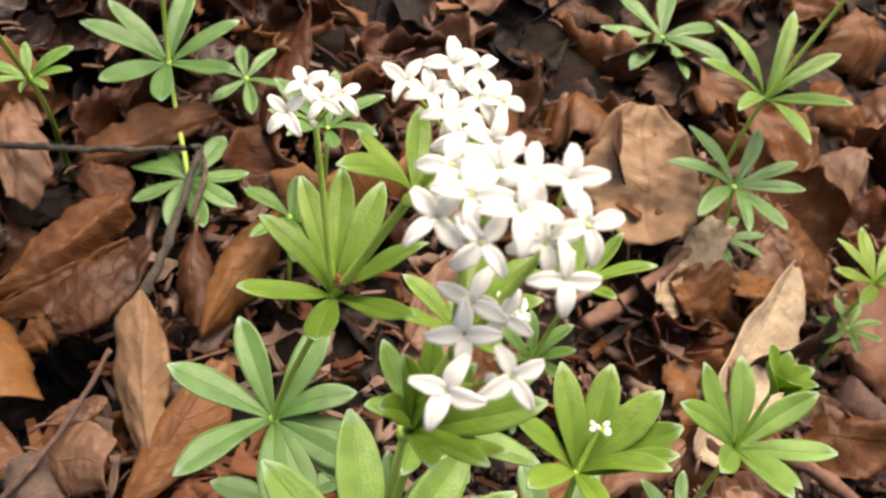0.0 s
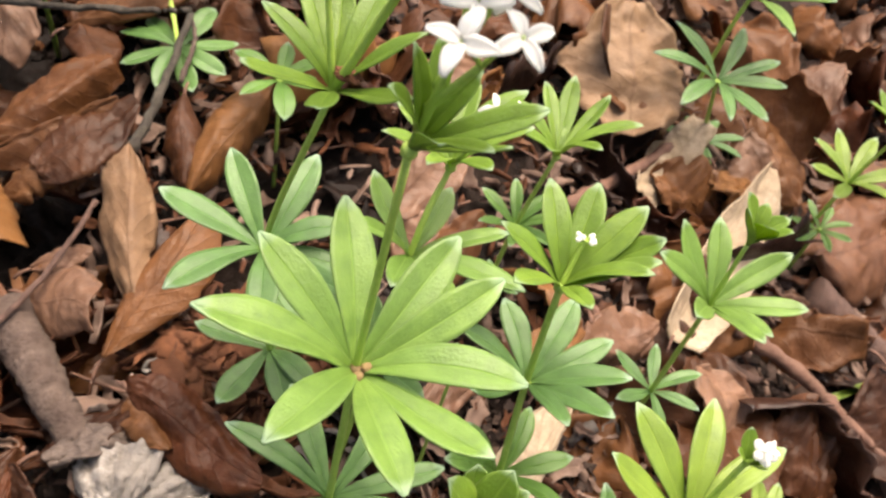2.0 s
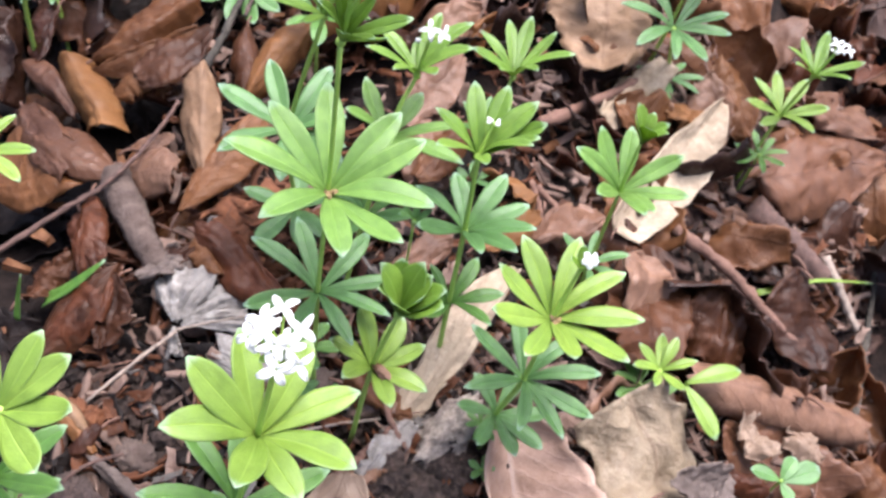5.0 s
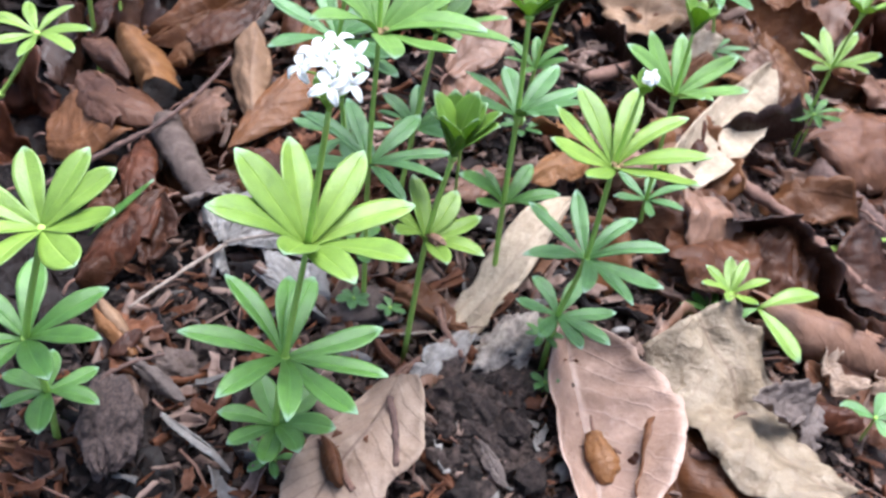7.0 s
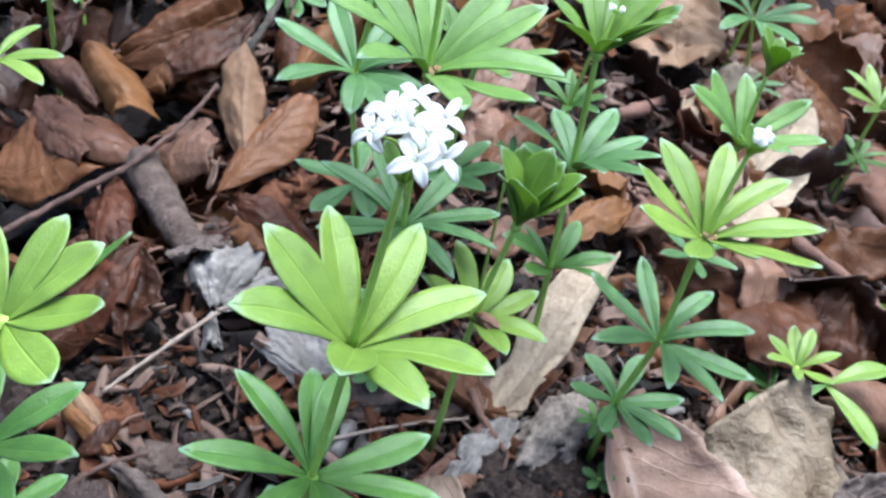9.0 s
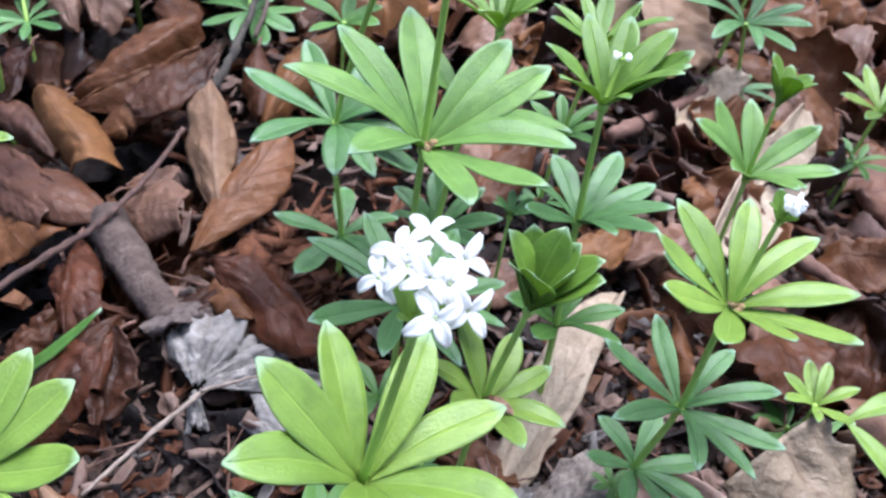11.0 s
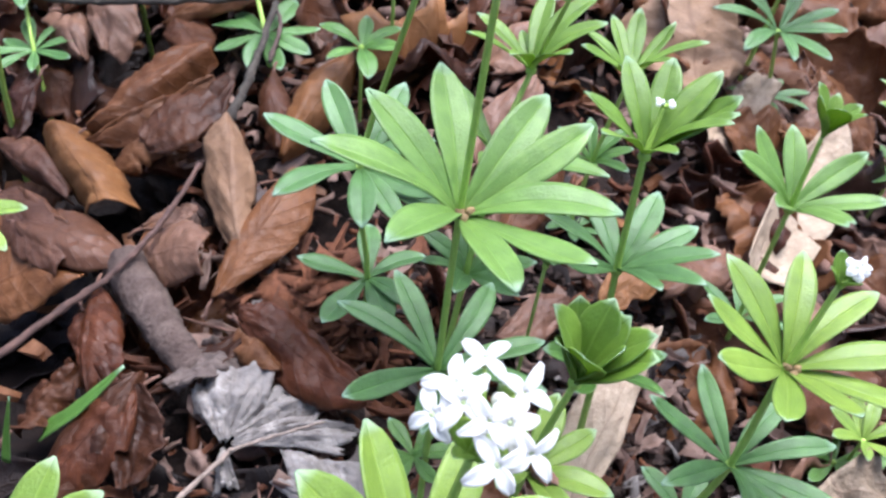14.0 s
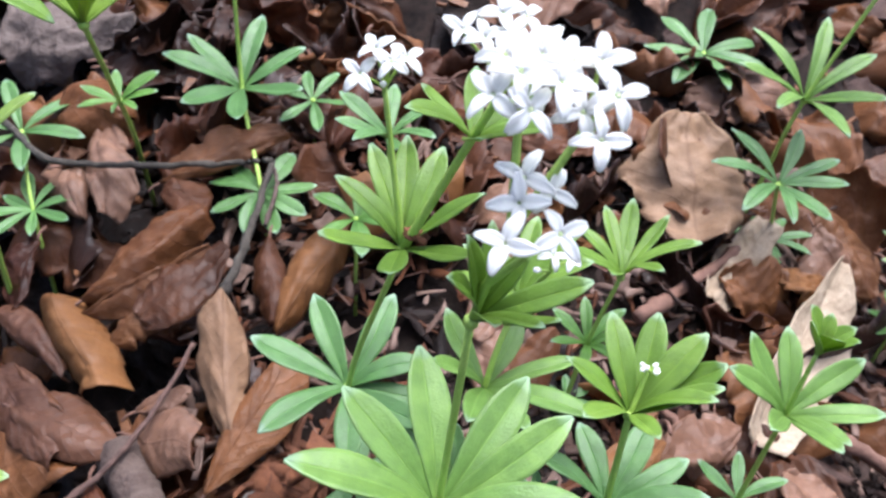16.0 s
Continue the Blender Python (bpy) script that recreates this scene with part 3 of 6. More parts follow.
p.head((0.0457, 0, 0.0932), (0.0472, 0, 0.0952), [(0.0475, -0.0005, 0.1002)], 0.0021, 0)
p.bud((0.0481, -0.0006, 0.0986), (0.9, -0.6, 0.6), 0.0036)
p.bud((0.0463, -0.0007, 0.0987), (-0.9, -0.7, 0.7), 0.0036)
p.bud((0.0473, -0.0012, 0.0983), (0.1, -1.2, 0.3), 0.0036)
p.bud((0.0466, 0.0008, 0.0988), (-0.6, 0.8, 0.8), 0.0036)
p.bud((0.0481, 0.0007, 0.0987), (0.9, 0.7, 0.7), 0.0036)
p.whorl((0.0315, -0.0074, -0.0071), (0.05, 0), 12, [(46, 7.8, -4), (101, 7.5, -2), (156, 7.1, 0), (201, 6.8, 2), (256, 8.9, 4), (312, 8.5, -3), (356, 8.2, -1)], "old", 0.36)
p = Plant([(0.0098, 0.0387, 0.0916), (0.0105, 0.0353, 0.0552), (0.0103, 0.0248, 0.0232)], "woodruff with a cupped bright top and buds", 5, 0.0011)
p.whorl((0.0098, 0.0387, 0.0916), (-0.04, 0.02), 40, [(12, 25.4, -3), (30, 12.9, 5), (36, 26.2, 0), (72, 25.0, -2), (106, 24.5, -1), (164, 21.8, 0), (223, 23.3, 0), (281, 20.2, 0), (340, 23.0, 1), (352, 23.9, 0)], "young", 0.27)
p.whorl((0.0105, 0.0353, 0.0552), (0.04, 0.13), 25, [(27, 25.3, -3), (62, 26.5, 3), (111, 22.9, -2), (161, 24.0, 0), (219, 24.7, 3), (287, 23.9, 4), (320, 26.0, 0), (354, 26.5, 0)], "blue", 0.28)
p.whorl((0.0103, 0.0248, 0.0232), (0.14, 0.12), 24, [(17, 21.5, -4), (70, 21.7, 0), (136, 16.6, 0), (198, 23.0, 7), (239, 21.1, 1), (318, 22.7, 3)], "old", 0.3)
p.head((0.0098, 0.0387, 0.0916), (0.0122, 0.0437, 0.1024), [], 0.003, 7)
p = Plant([(-0.0055, -0.0142, 0.0714), (-0.0116, -0.0165, 0.0379)], "young woodruff shoot with folded yellow-green top", 6, 0.001)
p.whorl((-0.0055, -0.0142, 0.0714), (0.07, -0.01), 63, [(32, 20.5, 3), (64, 21.4, 3), (109, 20.3, 0), (155, 21.7, 0), (201, 18.8, 0), (247, 21.4, 3), (320, 19.7, 8), (335, 22.6, -8), (358, 22.8, -4)], "young", 0.42)
p.whorl((-0.0116, -0.0165, 0.0379), (0.2, -0.01), 28, [(32, 19.8, 0), (73, 20.5, 1), (123, 22.4, 4), (176, 19.6, 0), (229, 19.3, 7), (294, 20.7, 0), (339, 21.4, -5)], "mid", 0.34)
p = Plant([(0.0679, 0.0756, 0.0462), (0.0686, 0.0768, -0.0058)], "woodruff with spread leaves and a green bud", 7, 0.001)
p.whorl((0.0679, 0.0756, 0.0462), (0.11, -0.03), 35, [(32, 28.5, 2), (94, 26.6, 0), (133, 27.5, 3), (177, 29.5, 1), (230, 25.8, 0), (283, 27.2, 2), (299, 23.9, 1), (350, 27.3, -6)], "soft", 0.27)
p.whorl((0.0686, 0.0768, -0.0058), (0.04, -0.01), 17, [(20, 18.6, 3), (83, 17.2, -1), (142, 18.3, 1), (210, 18.3, 2), (272, 16.9, 0), (334, 16.8, -2)], "blue", 0.26)
p.stalk((0.0679, 0.0756, 0.0462), (0.0685, 0.0777, 0.0727), 0.0008, (0, 0, 0))
p.whorl((0.0685, 0.0777, 0.0727), (0.05, 0), 62, [(12, 13.4, -4), (76, 12.8, -2), (140, 16.6, 0), (193, 16.0, 2), (257, 15.3, 4), (321, 14.7, -3)], "young", 0.42)
p = Plant([(0.0939, 0.199, 0.0328), (0.1023, 0.2042, -0.0032)], "woodruff with narrow blue-green leaf rings", 8, 0.001)
p.whorl((0.0939, 0.199, 0.0328), (0.01, -0.06), 13, [(25, 28.8, -1), (66, 30.3, 2), (126, 30.6, 1), (173, 29.1, 0), (229, 29.7, -2), (268, 28.7, 1), (301, 28.8, 0), (357, 27.2, -2)], "blue", 0.22)
p.whorl((0.1023, 0.2042, -0.0032), (-0.07, 0.04), 3, [(9, 19.4, 2), (56, 17.4, 0), (104, 17.6, -3), (159, 17.8, 0), (211, 18.8, -1), (271, 17.4, 0), (331, 18.3, 0)], "blue", 0.26)
p = Plant([(0.123, 0.237, 0.1153), (0.103, 0.227, 0.0553), (0.098, 0.224, 0.0203)], "tall woodruff with narrow light green leaves", 9, 0.001)
p.whorl((0.103, 0.227, 0.0553), (0.01, -0.11), 26, [(30, 34.5, -2), (74, 38.3, 3), (135, 36.3, 1), (180, 35.2, 1), (230, 33.8, 0), (280, 37.3, -5), (332, 32.6, 3)], "soft", 0.2)
p.whorl((0.123, 0.237, 0.1153), (0.05, 0), 18, [(29, 22.5, -4), (84, 21.4, -2), (139, 20.4, 0), (184, 26.6, 2), (239, 25.5, 4), (295, 24.5, -3), (339, 23.5, -1)], "mid", 0.24)
p = Plant([(-0.1291, 0.2344, 0.1164), (-0.1291, 0.2224, 0.0414), (-0.1139, 0.1811, 0.0212)], "tall woodruff standing beside a dark twig", 10, 0.001)
p.whorl((-0.1291, 0.2224, 0.0414), (0, -0.06), 21, [(34, 31.9, 0), (84, 36.1, 2), (145, 33.9, 0), (174, 34.9, 0), (238, 33.7, 1), (281, 34.3, -2), (337, 33.5, 1)], "blue", 0.25)
p.whorl((-0.1139, 0.1811, 0.0212), (-0.04, -0.04), 0, [(16, 22.3, 0), (68, 24.4, 4), (135, 21.8, -4), (169, 23.1, 0), (216, 21.8, 1), (265, 23.1, -1), (296, 23.6, -2), (331, 23.0, 0)], "blue", 0.34)
p.whorl((-0.1291, 0.2344, 0.1164), (0.05, 0), 20, [(63, 22.5, -4), (118, 21.5, -2), (173, 20.6, 0), (218, 19.6, 2), (273, 18.7, 4), (329, 24.4, -3), (13, 23.4, -1)], "mid", 0.26)
p = Plant([(-0.0165, 0.0733, 0.0891), (-0.0231, 0.0595, 0.069)], "woodruff with a cupped top and single flowers", 11, 0.001)
p.whorl((-0.0165, 0.0733, 0.0891), (-0.06, 0.14), 35, [(3, 23.1, 1), (38, 26.8, 1), (76, 24.5, 0), (103, 13.3, -8), (151, 20.9, 0), (199, 22.4, 0), (247, 19.5, 0), (296, 22.9, 0)], "young", 0.25)
p.whorl((-0.0231, 0.0595, 0.069), (0.21, 0.08), 26, [(17, 26.2, 0), (70, 22.9, -2), (132, 23.8, -1), (203, 23.7, 9), (253, 25.4, 0), (294, 24.2, 0), (336, 31.5, -4)], "soft", 0.27)
p.head((-0.0165, 0.0733, 0.0891), (-0.0126, 0.0546, 0.1211), [(-0.0126, 0.0546, 0.1261), (-0.0086, 0.0546, 0.1251)], 0.0036, 2)
p.whorl((-0.0275, 0.05, 0.032), (0.05, 0), 30, [(46, 20.6, -4), (101, 19.6, -2), (156, 18.8, 0), (201, 17.8, 2), (256, 23.2, 4), (312, 22.4, -3), (356, 21.4, -1)], "blue", 0.3)
p = Plant([(0.0186, 0.1118, 0.0619), (0.0132, 0.1105, 0.0287)], "woodruff with an upright bright green top", 12, 0.0009)
p.whorl((0.0186, 0.1118, 0.0619), (-0.01, 0.15), 37, [(0, 27.0, -2), (45, 25.1, 1), (81, 26.4, 2), (83, 15.2, -6), (107, 24.0, -1), (154, 22.3, 0), (202, 23.9, 0), (249, 20.8, 0), (297, 23.9, 4)], "young", 0.23)
p.whorl((0.0132, 0.1105, 0.0287), (-0, -0.01), 25, [(7, 14.9, 1), (40, 18.2, 1), (94, 17.0, 0), (144, 16.9, 0), (204, 16.4, 2), (258, 15.8, 0), (312, 16.9, 0)], "old", 0.26)
p.whorl((0.0108, 0.11, -0.003), (0.05, 0), 18, [(29, 10.3, -4), (93, 9.8, -2), (157, 9.3, 0), (210, 12.2, 2), (274, 11.7, 4), (338, 11.2, -3)], "blue", 0.34)
p = Plant([(-0.1079, -0.0673, 0.068), (-0.1198, -0.074, 0.0278), (-0.1198, -0.074, 0.0028)], "sturdy woodruff with broad light green leaves", 13, 0.0012)
p.whorl((-0.1079, -0.0673, 0.068), (-0.02, -0.13), 24, [(2, 25.6, 1), (42, 25.8, 1), (70, 25.2, 4), (120, 24.6, 0), (170, 26.4, 0), (220, 22.9, 0), (270, 24.6, 0), (320, 27.5, -4)], "mid", 0.34)
p.whorl((-0.1198, -0.074, 0.0278), (-0.02, 0.01), 16, [(45, 27.1, -1), (108, 28.0, 1), (159, 25.9, 0), (211, 27.7, 0), (263, 24.0, 0), (315, 27.0, 1), (356, 27.2, 1)], "old", 0.3)
p.whorl((-0.1198, -0.074, 0.0028), (0.05, 0), 8, [(46, 16.6, -4), (110, 15.9, -2), (174, 15.2, 0), (227, 14.4, 2), (291, 18.8, 4), (355, 18.1, -3)], "old", 0.4)
p = Plant([(-0.1496, 0.0134, 0.0747), (-0.166, 0.008, 0.052), (-0.192, 0.0, 0.024)], "small woodruff shoot with light green leaves", 14, 0.0009)
p.whorl((-0.1496, 0.0134, 0.0747), (0.03, -0.02), 9, [(11, 18.4, 1), (73, 17.7, -1), (125, 17.6, 0), (177, 18.9, 0), (229, 16.4, 0), (281, 17.6, 0), (333, 19.8, -3)], "mid", 0.26)
p = Plant([(0.1525, 0.17, -0.0108)], "low dark green woodruff seedling", 15, 0.0007)
p.whorl((0.1525, 0.17, -0.0108), (-0.04, -0.05), 10, [(12, 14.5, 0), (57, 13.6, 0), (102, 14.8, 1), (167, 13.7, 1), (215, 15.1, -3), (274, 13.6, 0), (333, 13.5, 1)], "old", 0.26)
p = Plant([(0.1551, 0.1695, 0.045), (0.1531, 0.1739, 0.014)], "small flowering woodruff at the litter's far side", 16, 0.0009)
p.whorl((0.1551, 0.1695, 0.045), (0.01, 0.1), 32, [(1, 21.8, 1), (70, 17.0, -8), (78, 22.6, 4), (119, 18.8, -1), (167, 19.0, 0), (215, 20.3, 0), (264, 17.6, 0), (312, 19.0, 0)], "young", 0.26)
p.whorl((0.1531, 0.1739, 0.014), (-0.04, -0.03), 24, [(4, 22.5, 0), (58, 23.5, 1), (101, 23.3, 0), (138, 22.7, 0), (185, 21.8, 0), (232, 23.4, -3), (303, 22.8, 1)], "mid", 0.26)
p.head((0.1551, 0.1695, 0.045), (0.1581, 0.1695, 0.059), [(0.1591, 0.1685, 0.063), (0.1631, 0.1695, 0.062), (0.1571, 0.1705, 0.064)], 0.0034, 2)
p = Plant([(0.0978, 0.0331, -0.0235)], "low woodruff seedling with dark rounded leaves", 17, 0.0007)
p.whorl((0.0978, 0.0331, -0.0235), (0.05, -0.01), 2, [(17, 12.7, -3), (82, 13.8, 2), (121, 12.7, -2), (170, 12.5, 0), (219, 13.1, 1), (279, 13.8, -2), (328, 12.5, 0)], "old", 0.34)
p = Plant([(0.1031, 0.0345, -0.0122)], "small pale green woodruff shoot", 18, 0.0007)
p.whorl((0.1031, 0.0345, -0.0122), (0.01, 0.04), 27, [(16, 16.0, 0), (68, 14.2, -4), (68, 16.5, 1), (94, 16.0, 0), (146, 14.8, 0), (198, 15.9, 0), (250, 13.8, 0), (303, 15.7, 1)], "mid", 0.3)
p.whorl((0.1147, 0.0327, -0.0158), (0, 0), 5, [(24, 26.3, 0)], "mid", 0.34)
p.whorl((0.1147, 0.0327, -0.0158), (0, 0), -13, [(-52, 25.6, 0)], "mid", 0.36)
p.whorl((0.1147, 0.0327, -0.0158), (0, 0), -23, [(-150, 17.2, 0)], "old", 0.3)
p = Plant([(-0.0998, 0.2241, 0.0369)], "small dark green woodruff on the litter", 19, 0.0008)
p.whorl((-0.0998, 0.2241, 0.0369), (-0.08, -0.06), 7, [(61, 19.0, 0), (107, 18.1, 0), (154, 18.9, -1), (236, 19.4, -1), (287, 20.4, -6), (339, 17.8, 6)], "blue", 0.26)
p = Plant([(-0.0616, 0.1739, 0.0607)], "woodruff with soft green spread leaves", 20, 0.0009)
p.whorl((-0.0616, 0.1739, 0.0607), (0.02, 0.04), 25, [(30, 22.6, 0), (91, 22.8, -1), (153, 24.7, 1), (195, 22.0, 0), (238, 23.1, 1), (282, 22.0, 0), (326, 23.1, 1)], "blue", 0.26)
p = Plant([(-0.0713, 0.1526, 0.038)], "low woodruff with short dark leaves", 21, 0.0008)
p.whorl((-0.0713, 0.1526, 0.038), (-0.04, -0.04), 11, [(35, 17.0, 0), (90, 17.3, -2), (155, 18.9, 1), (230, 17.4, 2), (284, 20.0, -8), (340, 16.1, 7)], "old", 0.36)
p = Plant([(-0.2217, 0.2058, 0.0213), (-0.2068, 0.172, 0.0092)], "woodruff with dark leaves beside a twig", 22, 0.0009)
p.whorl((-0.2217, 0.2058, 0.0213), (0.06, -0.05), 10, [(51, 27.0, -1), (121, 29.8, 3), (178, 27.1, 0), (235, 29.0, 0), (293, 29.0, -1), (355, 28.8, -1)], "blue", 0.26)
p.whorl((-0.2068, 0.172, 0.0092), (-0.09, -0.01), 6, [(22, 19.1, 0), (68, 20.4, 0), (114, 21.6, 4), (152, 18.8, -7), (198, 19.1, 0), (244, 20.4, 0), (290, 17.7, 0), (337, 20.1, 1)], "blue", 0.26)
p = Plant([(-0.1445, 0.1322, 0.1244), (-0.1641, 0.1826, 0.0600), (-0.1715, 0.2035, 0.024)], "woodruff on a long bare leaning stem", 23, 0.0011)
p.whorl((-0.1445, 0.1322, 0.1244), (0.05, 0.1), 42, [(10, 30.5, -2), (58, 29.4, 3), (104, 31.0, 0), (152, 29.8, 2), (200, 27.5, 6), (262, 25.0, 14), (318, 28.5, 2)], "mid", 0.26)
p.whorl((-0.1641, 0.1826, 0.0600), (0.0, -0.05), 12, [(8, 15.5, 6), (38, 18.4, 12), (110, 15.0, 4), (165, 16.5, -3), (205, 15.2, -8), (270, 8.5, -4), (325, 11.0, 0)], "old", 0.26)
p = Plant([(-0.1640, 0.1093, 0.1495), (-0.1790, 0.1190, 0.0900), (-0.1990, 0.1330, 0.0320)], "tall woodruff with broad bright green leaves", 41, 0.0011)
p.whorl((-0.1640, 0.1093, 0.1495), (0.02, -0.03), -4, [(4, 25.5, -22), (52, 27.0, 10), (108, 28.5, 12), (158, 27.6, 8), (212, 28.0, 6), (258, 24.5, 8), (312, 20.0, 12)], "young", 0.33)
p.whorl((-0.1790, 0.1190, 0.0900), (0.0, 0.0), 10, [(60, 22.0, 4), (118, 24.0, 2), (170, 25.0, 0), (228, 22.5, -3), (288, 18.0, 0)], "mid", 0.3)
p = Plant([(0.0794, 0.303, 0.0267)], "blue-green woodruff among fallen leaves", 24, 0.0009)
p.whorl((0.0794, 0.303, 0.0267), (0.02, -0.07), 4, [(24, 30.4, -4), (80, 33.2, 4), (127, 31.7, 0), (182, 30.3, 0), (237, 32.6, -2), (286, 30.3, 0), (335, 32.4, 0)], "blue", 0.26)
p = Plant([(-0.0079, 0.0368, 0.0529)], "small woodruff sprout with upright leaves", 40, 0.0006)
p.whorl((-0.0079, 0.0368, 0.0529), (0.05, 0), 45, [(29, 8.4, -4), (93, 8.0, -2), (157, 7.6, 0), (210, 10.0, 2), (274, 9.6, 4), (338, 9.2, -3)], "blue", 0.3)
p = Plant([(-0.0381, -0.007, -0.0052)], "tiny dark green woodruff seedling on the soil", 30, 0.0005)
p.whorl((-0.0381, -0.007, -0.0052), (0.05, 0), 12, [(29, 6.1, -4), (93, 5.8, -2), (157, 5.5, 0), (210, 7.2, 2), (274, 6.9, 4), (338, 6.6, -3)], "blue", 0.5)
p = Plant([(-0.0242, -0.0077, -0.0063)], "tiny dark green woodruff seedling on the soil", 31, 0.0005)
p.whorl((-0.0242, -0.0077, -0.0063), (0.05, 0), 12, [(46, 5.9, -4), (122, 5.6, -2), (198, 5.4, 0), (263, 5.1, 2), (339, 6.6, 4)], "blue", 0.5)
p = Plant([(0.1666, 0.0112, -0.0441)], "small blue-green seedling with rounded leaves among litter", 32, 0.0006)
p.whorl((0.1666, 0.0112, -0.0441), (0.05, -0.1), 6, [(172, 14.5, 0), (62, 13.0, 4), (28, 19.0, 2), (-62, 9.5, 0)], "blue", 0.56)
p = Plant([(0.0351, -0.0219, -0.0159)], "tiny dark green woodruff seedling on the soil", 33, 0.0005)
p.whorl((0.0351, -0.0219, -0.0159), (0.05, 0), 12, [(80, 6.4, -4), (156, 6.1, -2), (232, 5.9, 0), (297, 5.6, 2), (13, 5.4, 4)], "blue", 0.5)


# ---- fallen leaves ----
def dry_blade(base, tip, left, right, bulge, ends, seed, material, crumple=1.0, ns=40, nt=18, roll=0.45, whole=False, ribbed=0.011):
    """A dry leaf between its stalk end, its tip and its two sides. bulge raises the midrib, like a roof; ends: how blunt each end is."""
    rng = random.Random(seed)
    off = Vector((rng.uniform(0, 50), rng.uniform(0, 50), rng.uniform(0, 50)))
    base, tip, left, right = (Vector(p) for p in (base, tip, left, right))
    mid, long_way = (base + tip) / 2, tip - base
    up = long_way.cross(left - right).normalized()
    up = -up if up.z < 0 else up
    size = (left - right).length
    peak, ragged = rng.uniform(0.8, 1.2), rng.uniform(0.05, 0.13)
    wander, lift = rng.uniform(-0.06, 0.06), rng.uniform(-0.05, 0.1)
    roll_side, roll_up, roll_from = rng.choice((-1, 1)), rng.uniform(-0.5, 0.75) * roll, rng.uniform(-0.1, 0.5)
    torn, torn_way = rng.choice((0, 0, 0.10, 0.2)), rng.uniform(-1, 1)
    nick, nick_side, nick_deep = rng.uniform(0.2, 0.8), rng.choice((-1, 1)), rng.choice((0, 0, 0.25, 0.45))

    if whole:
        torn, nick_deep, ragged = 0, nick_deep * 0.4, ragged * 0.8
    folds = []
    for k in range(3 if whole else 4):
        a = rng.uniform(0, math.pi)
        folds.append((rng.uniform(0.1, 0.9), rng.uniform(-0.8, 0.8), math.cos(a) * 1.7, math.sin(a) * 0.6, rng.choice((-1, 1)) * rng.uniform(0.10, 0.34)))

    def shape(s, t):
        round_off = max(0.0, math.sin(math.pi * s ** peak)) ** 0.75
        blunt = ends[0] * (1 - s) ** 2 + ends[1] * s ** 2
        half = max(0.02, round_off + blunt * (1 - round_off))
        half *= 1 + ragged * noise.noise(Vector((s * 6, t * 0.6, 0)) + off) + 0.03 * noise.noise(Vector((s * 26, t, 0)) + off)
        half *= 1 - 0.7 * crumple * max(0.0, noise.noise(Vector((s * 8, (1 if t > 0 else -1) * 3.3, 7)) + off) - 0.18)
        if t * nick_side > 0:
            half *= 1 - nick_deep * math.exp(-((s - nick) * 9) ** 2)
        side = (left - mid) * t if t > 0 else (mid - right) * t
        run = s * (1 - torn * (0.5 + 0.5 * torn_way * t + 0.25 * noise.noise(Vector((t * 4, 1, 0)) + off))) if torn else s
        p = base + long_way * run + side * half
        turn_in = max(0.0, t * roll_side - roll_from)
        p += up * size * 0.5 * roll_up * crumple * turn_in ** 2
        p -= (left - right).normalized() * roll_side * size * 0.32 * abs(roll_up) * crumple * turn_in ** 2.5
        p += (left - right).normalized() * size * wander * math.sin(2 * math.pi * s)
        p += up * (bulge * 1.6 * (1 - t * t) * (0.35 + 0.65 * half) + size * lift * math.sin(math.pi * s) * 0.5)
        ribs = 0.5 - abs(((s - 0.21 * abs(t)) * 9) % 1 - 0.5)
        p += up * size * (ribbed * ribs - 0.018 * (1 - min(1, abs(t) * 4)))
        p += up * crumple * size * (0.10 * noise.noise(Vector((s * 2.6, t * 1.4, 0)) + off) + 0.055 * noise.noise(Vector((s * 7, t * 3.4, 4)) + off))
        for s0, t0, fs, ft, deep in folds:
            p += up * size * crumple * deep * (math.sqrt(((s - s0) * fs + (t - t0) * ft) ** 2 + 0.0009) - 0.22)
        p += up * crumple * size * 0.035 * (1 - 2.4 * abs(noise.noise(Vector((s * 9, t * 5, 2)) + off)))
        rim = abs(t) ** 3
        p += up * (0.05 + 1.2 * crumple * crumple) * size * rim * (0.17 * noise.noise(Vector((s * 5, t * 2, 9)) + off) + 0.07 * noise.noise(Vector((s * 15, t * 3, 6)) + off))
        return tuple(p - mid)

    v, f, uv = sheet(ns, nt, shape, 0.00045)
    return smooth_mesh("leaf_blade", v, f, material, uv), mid


LEAF_WORDS = {"tan": "tan dry beech leaf lying on the litter", "brown": "brown dry beech leaf lying on the litter", "red": "russet dry beech leaf in the litter",
              "dull": "dull grey-brown rotten leaf on the soil", "bleached": "bleached whitish beech leaf on the litter", "copper": "smooth coppery beech leaf in the litter", "buff": "pale buff beech leaf with faint veins",
              "orange": "orange-brown curled beech leaf in the litter", "pink": "pinkish-brown flat beech leaf on the soil", "cream": "pale cream bleached leaf with ribbed veins",
              "mauve": "mauve-brown dry beech leaf on the soil", "blush": "pale pinkish dry beech leaf with dark veins", "grey": "crumpled grey weathered leaf on the litter", "dark": "dark leaf, toned as shade in the litter"}
LITTER_SEED, CHOSEN = [0], []


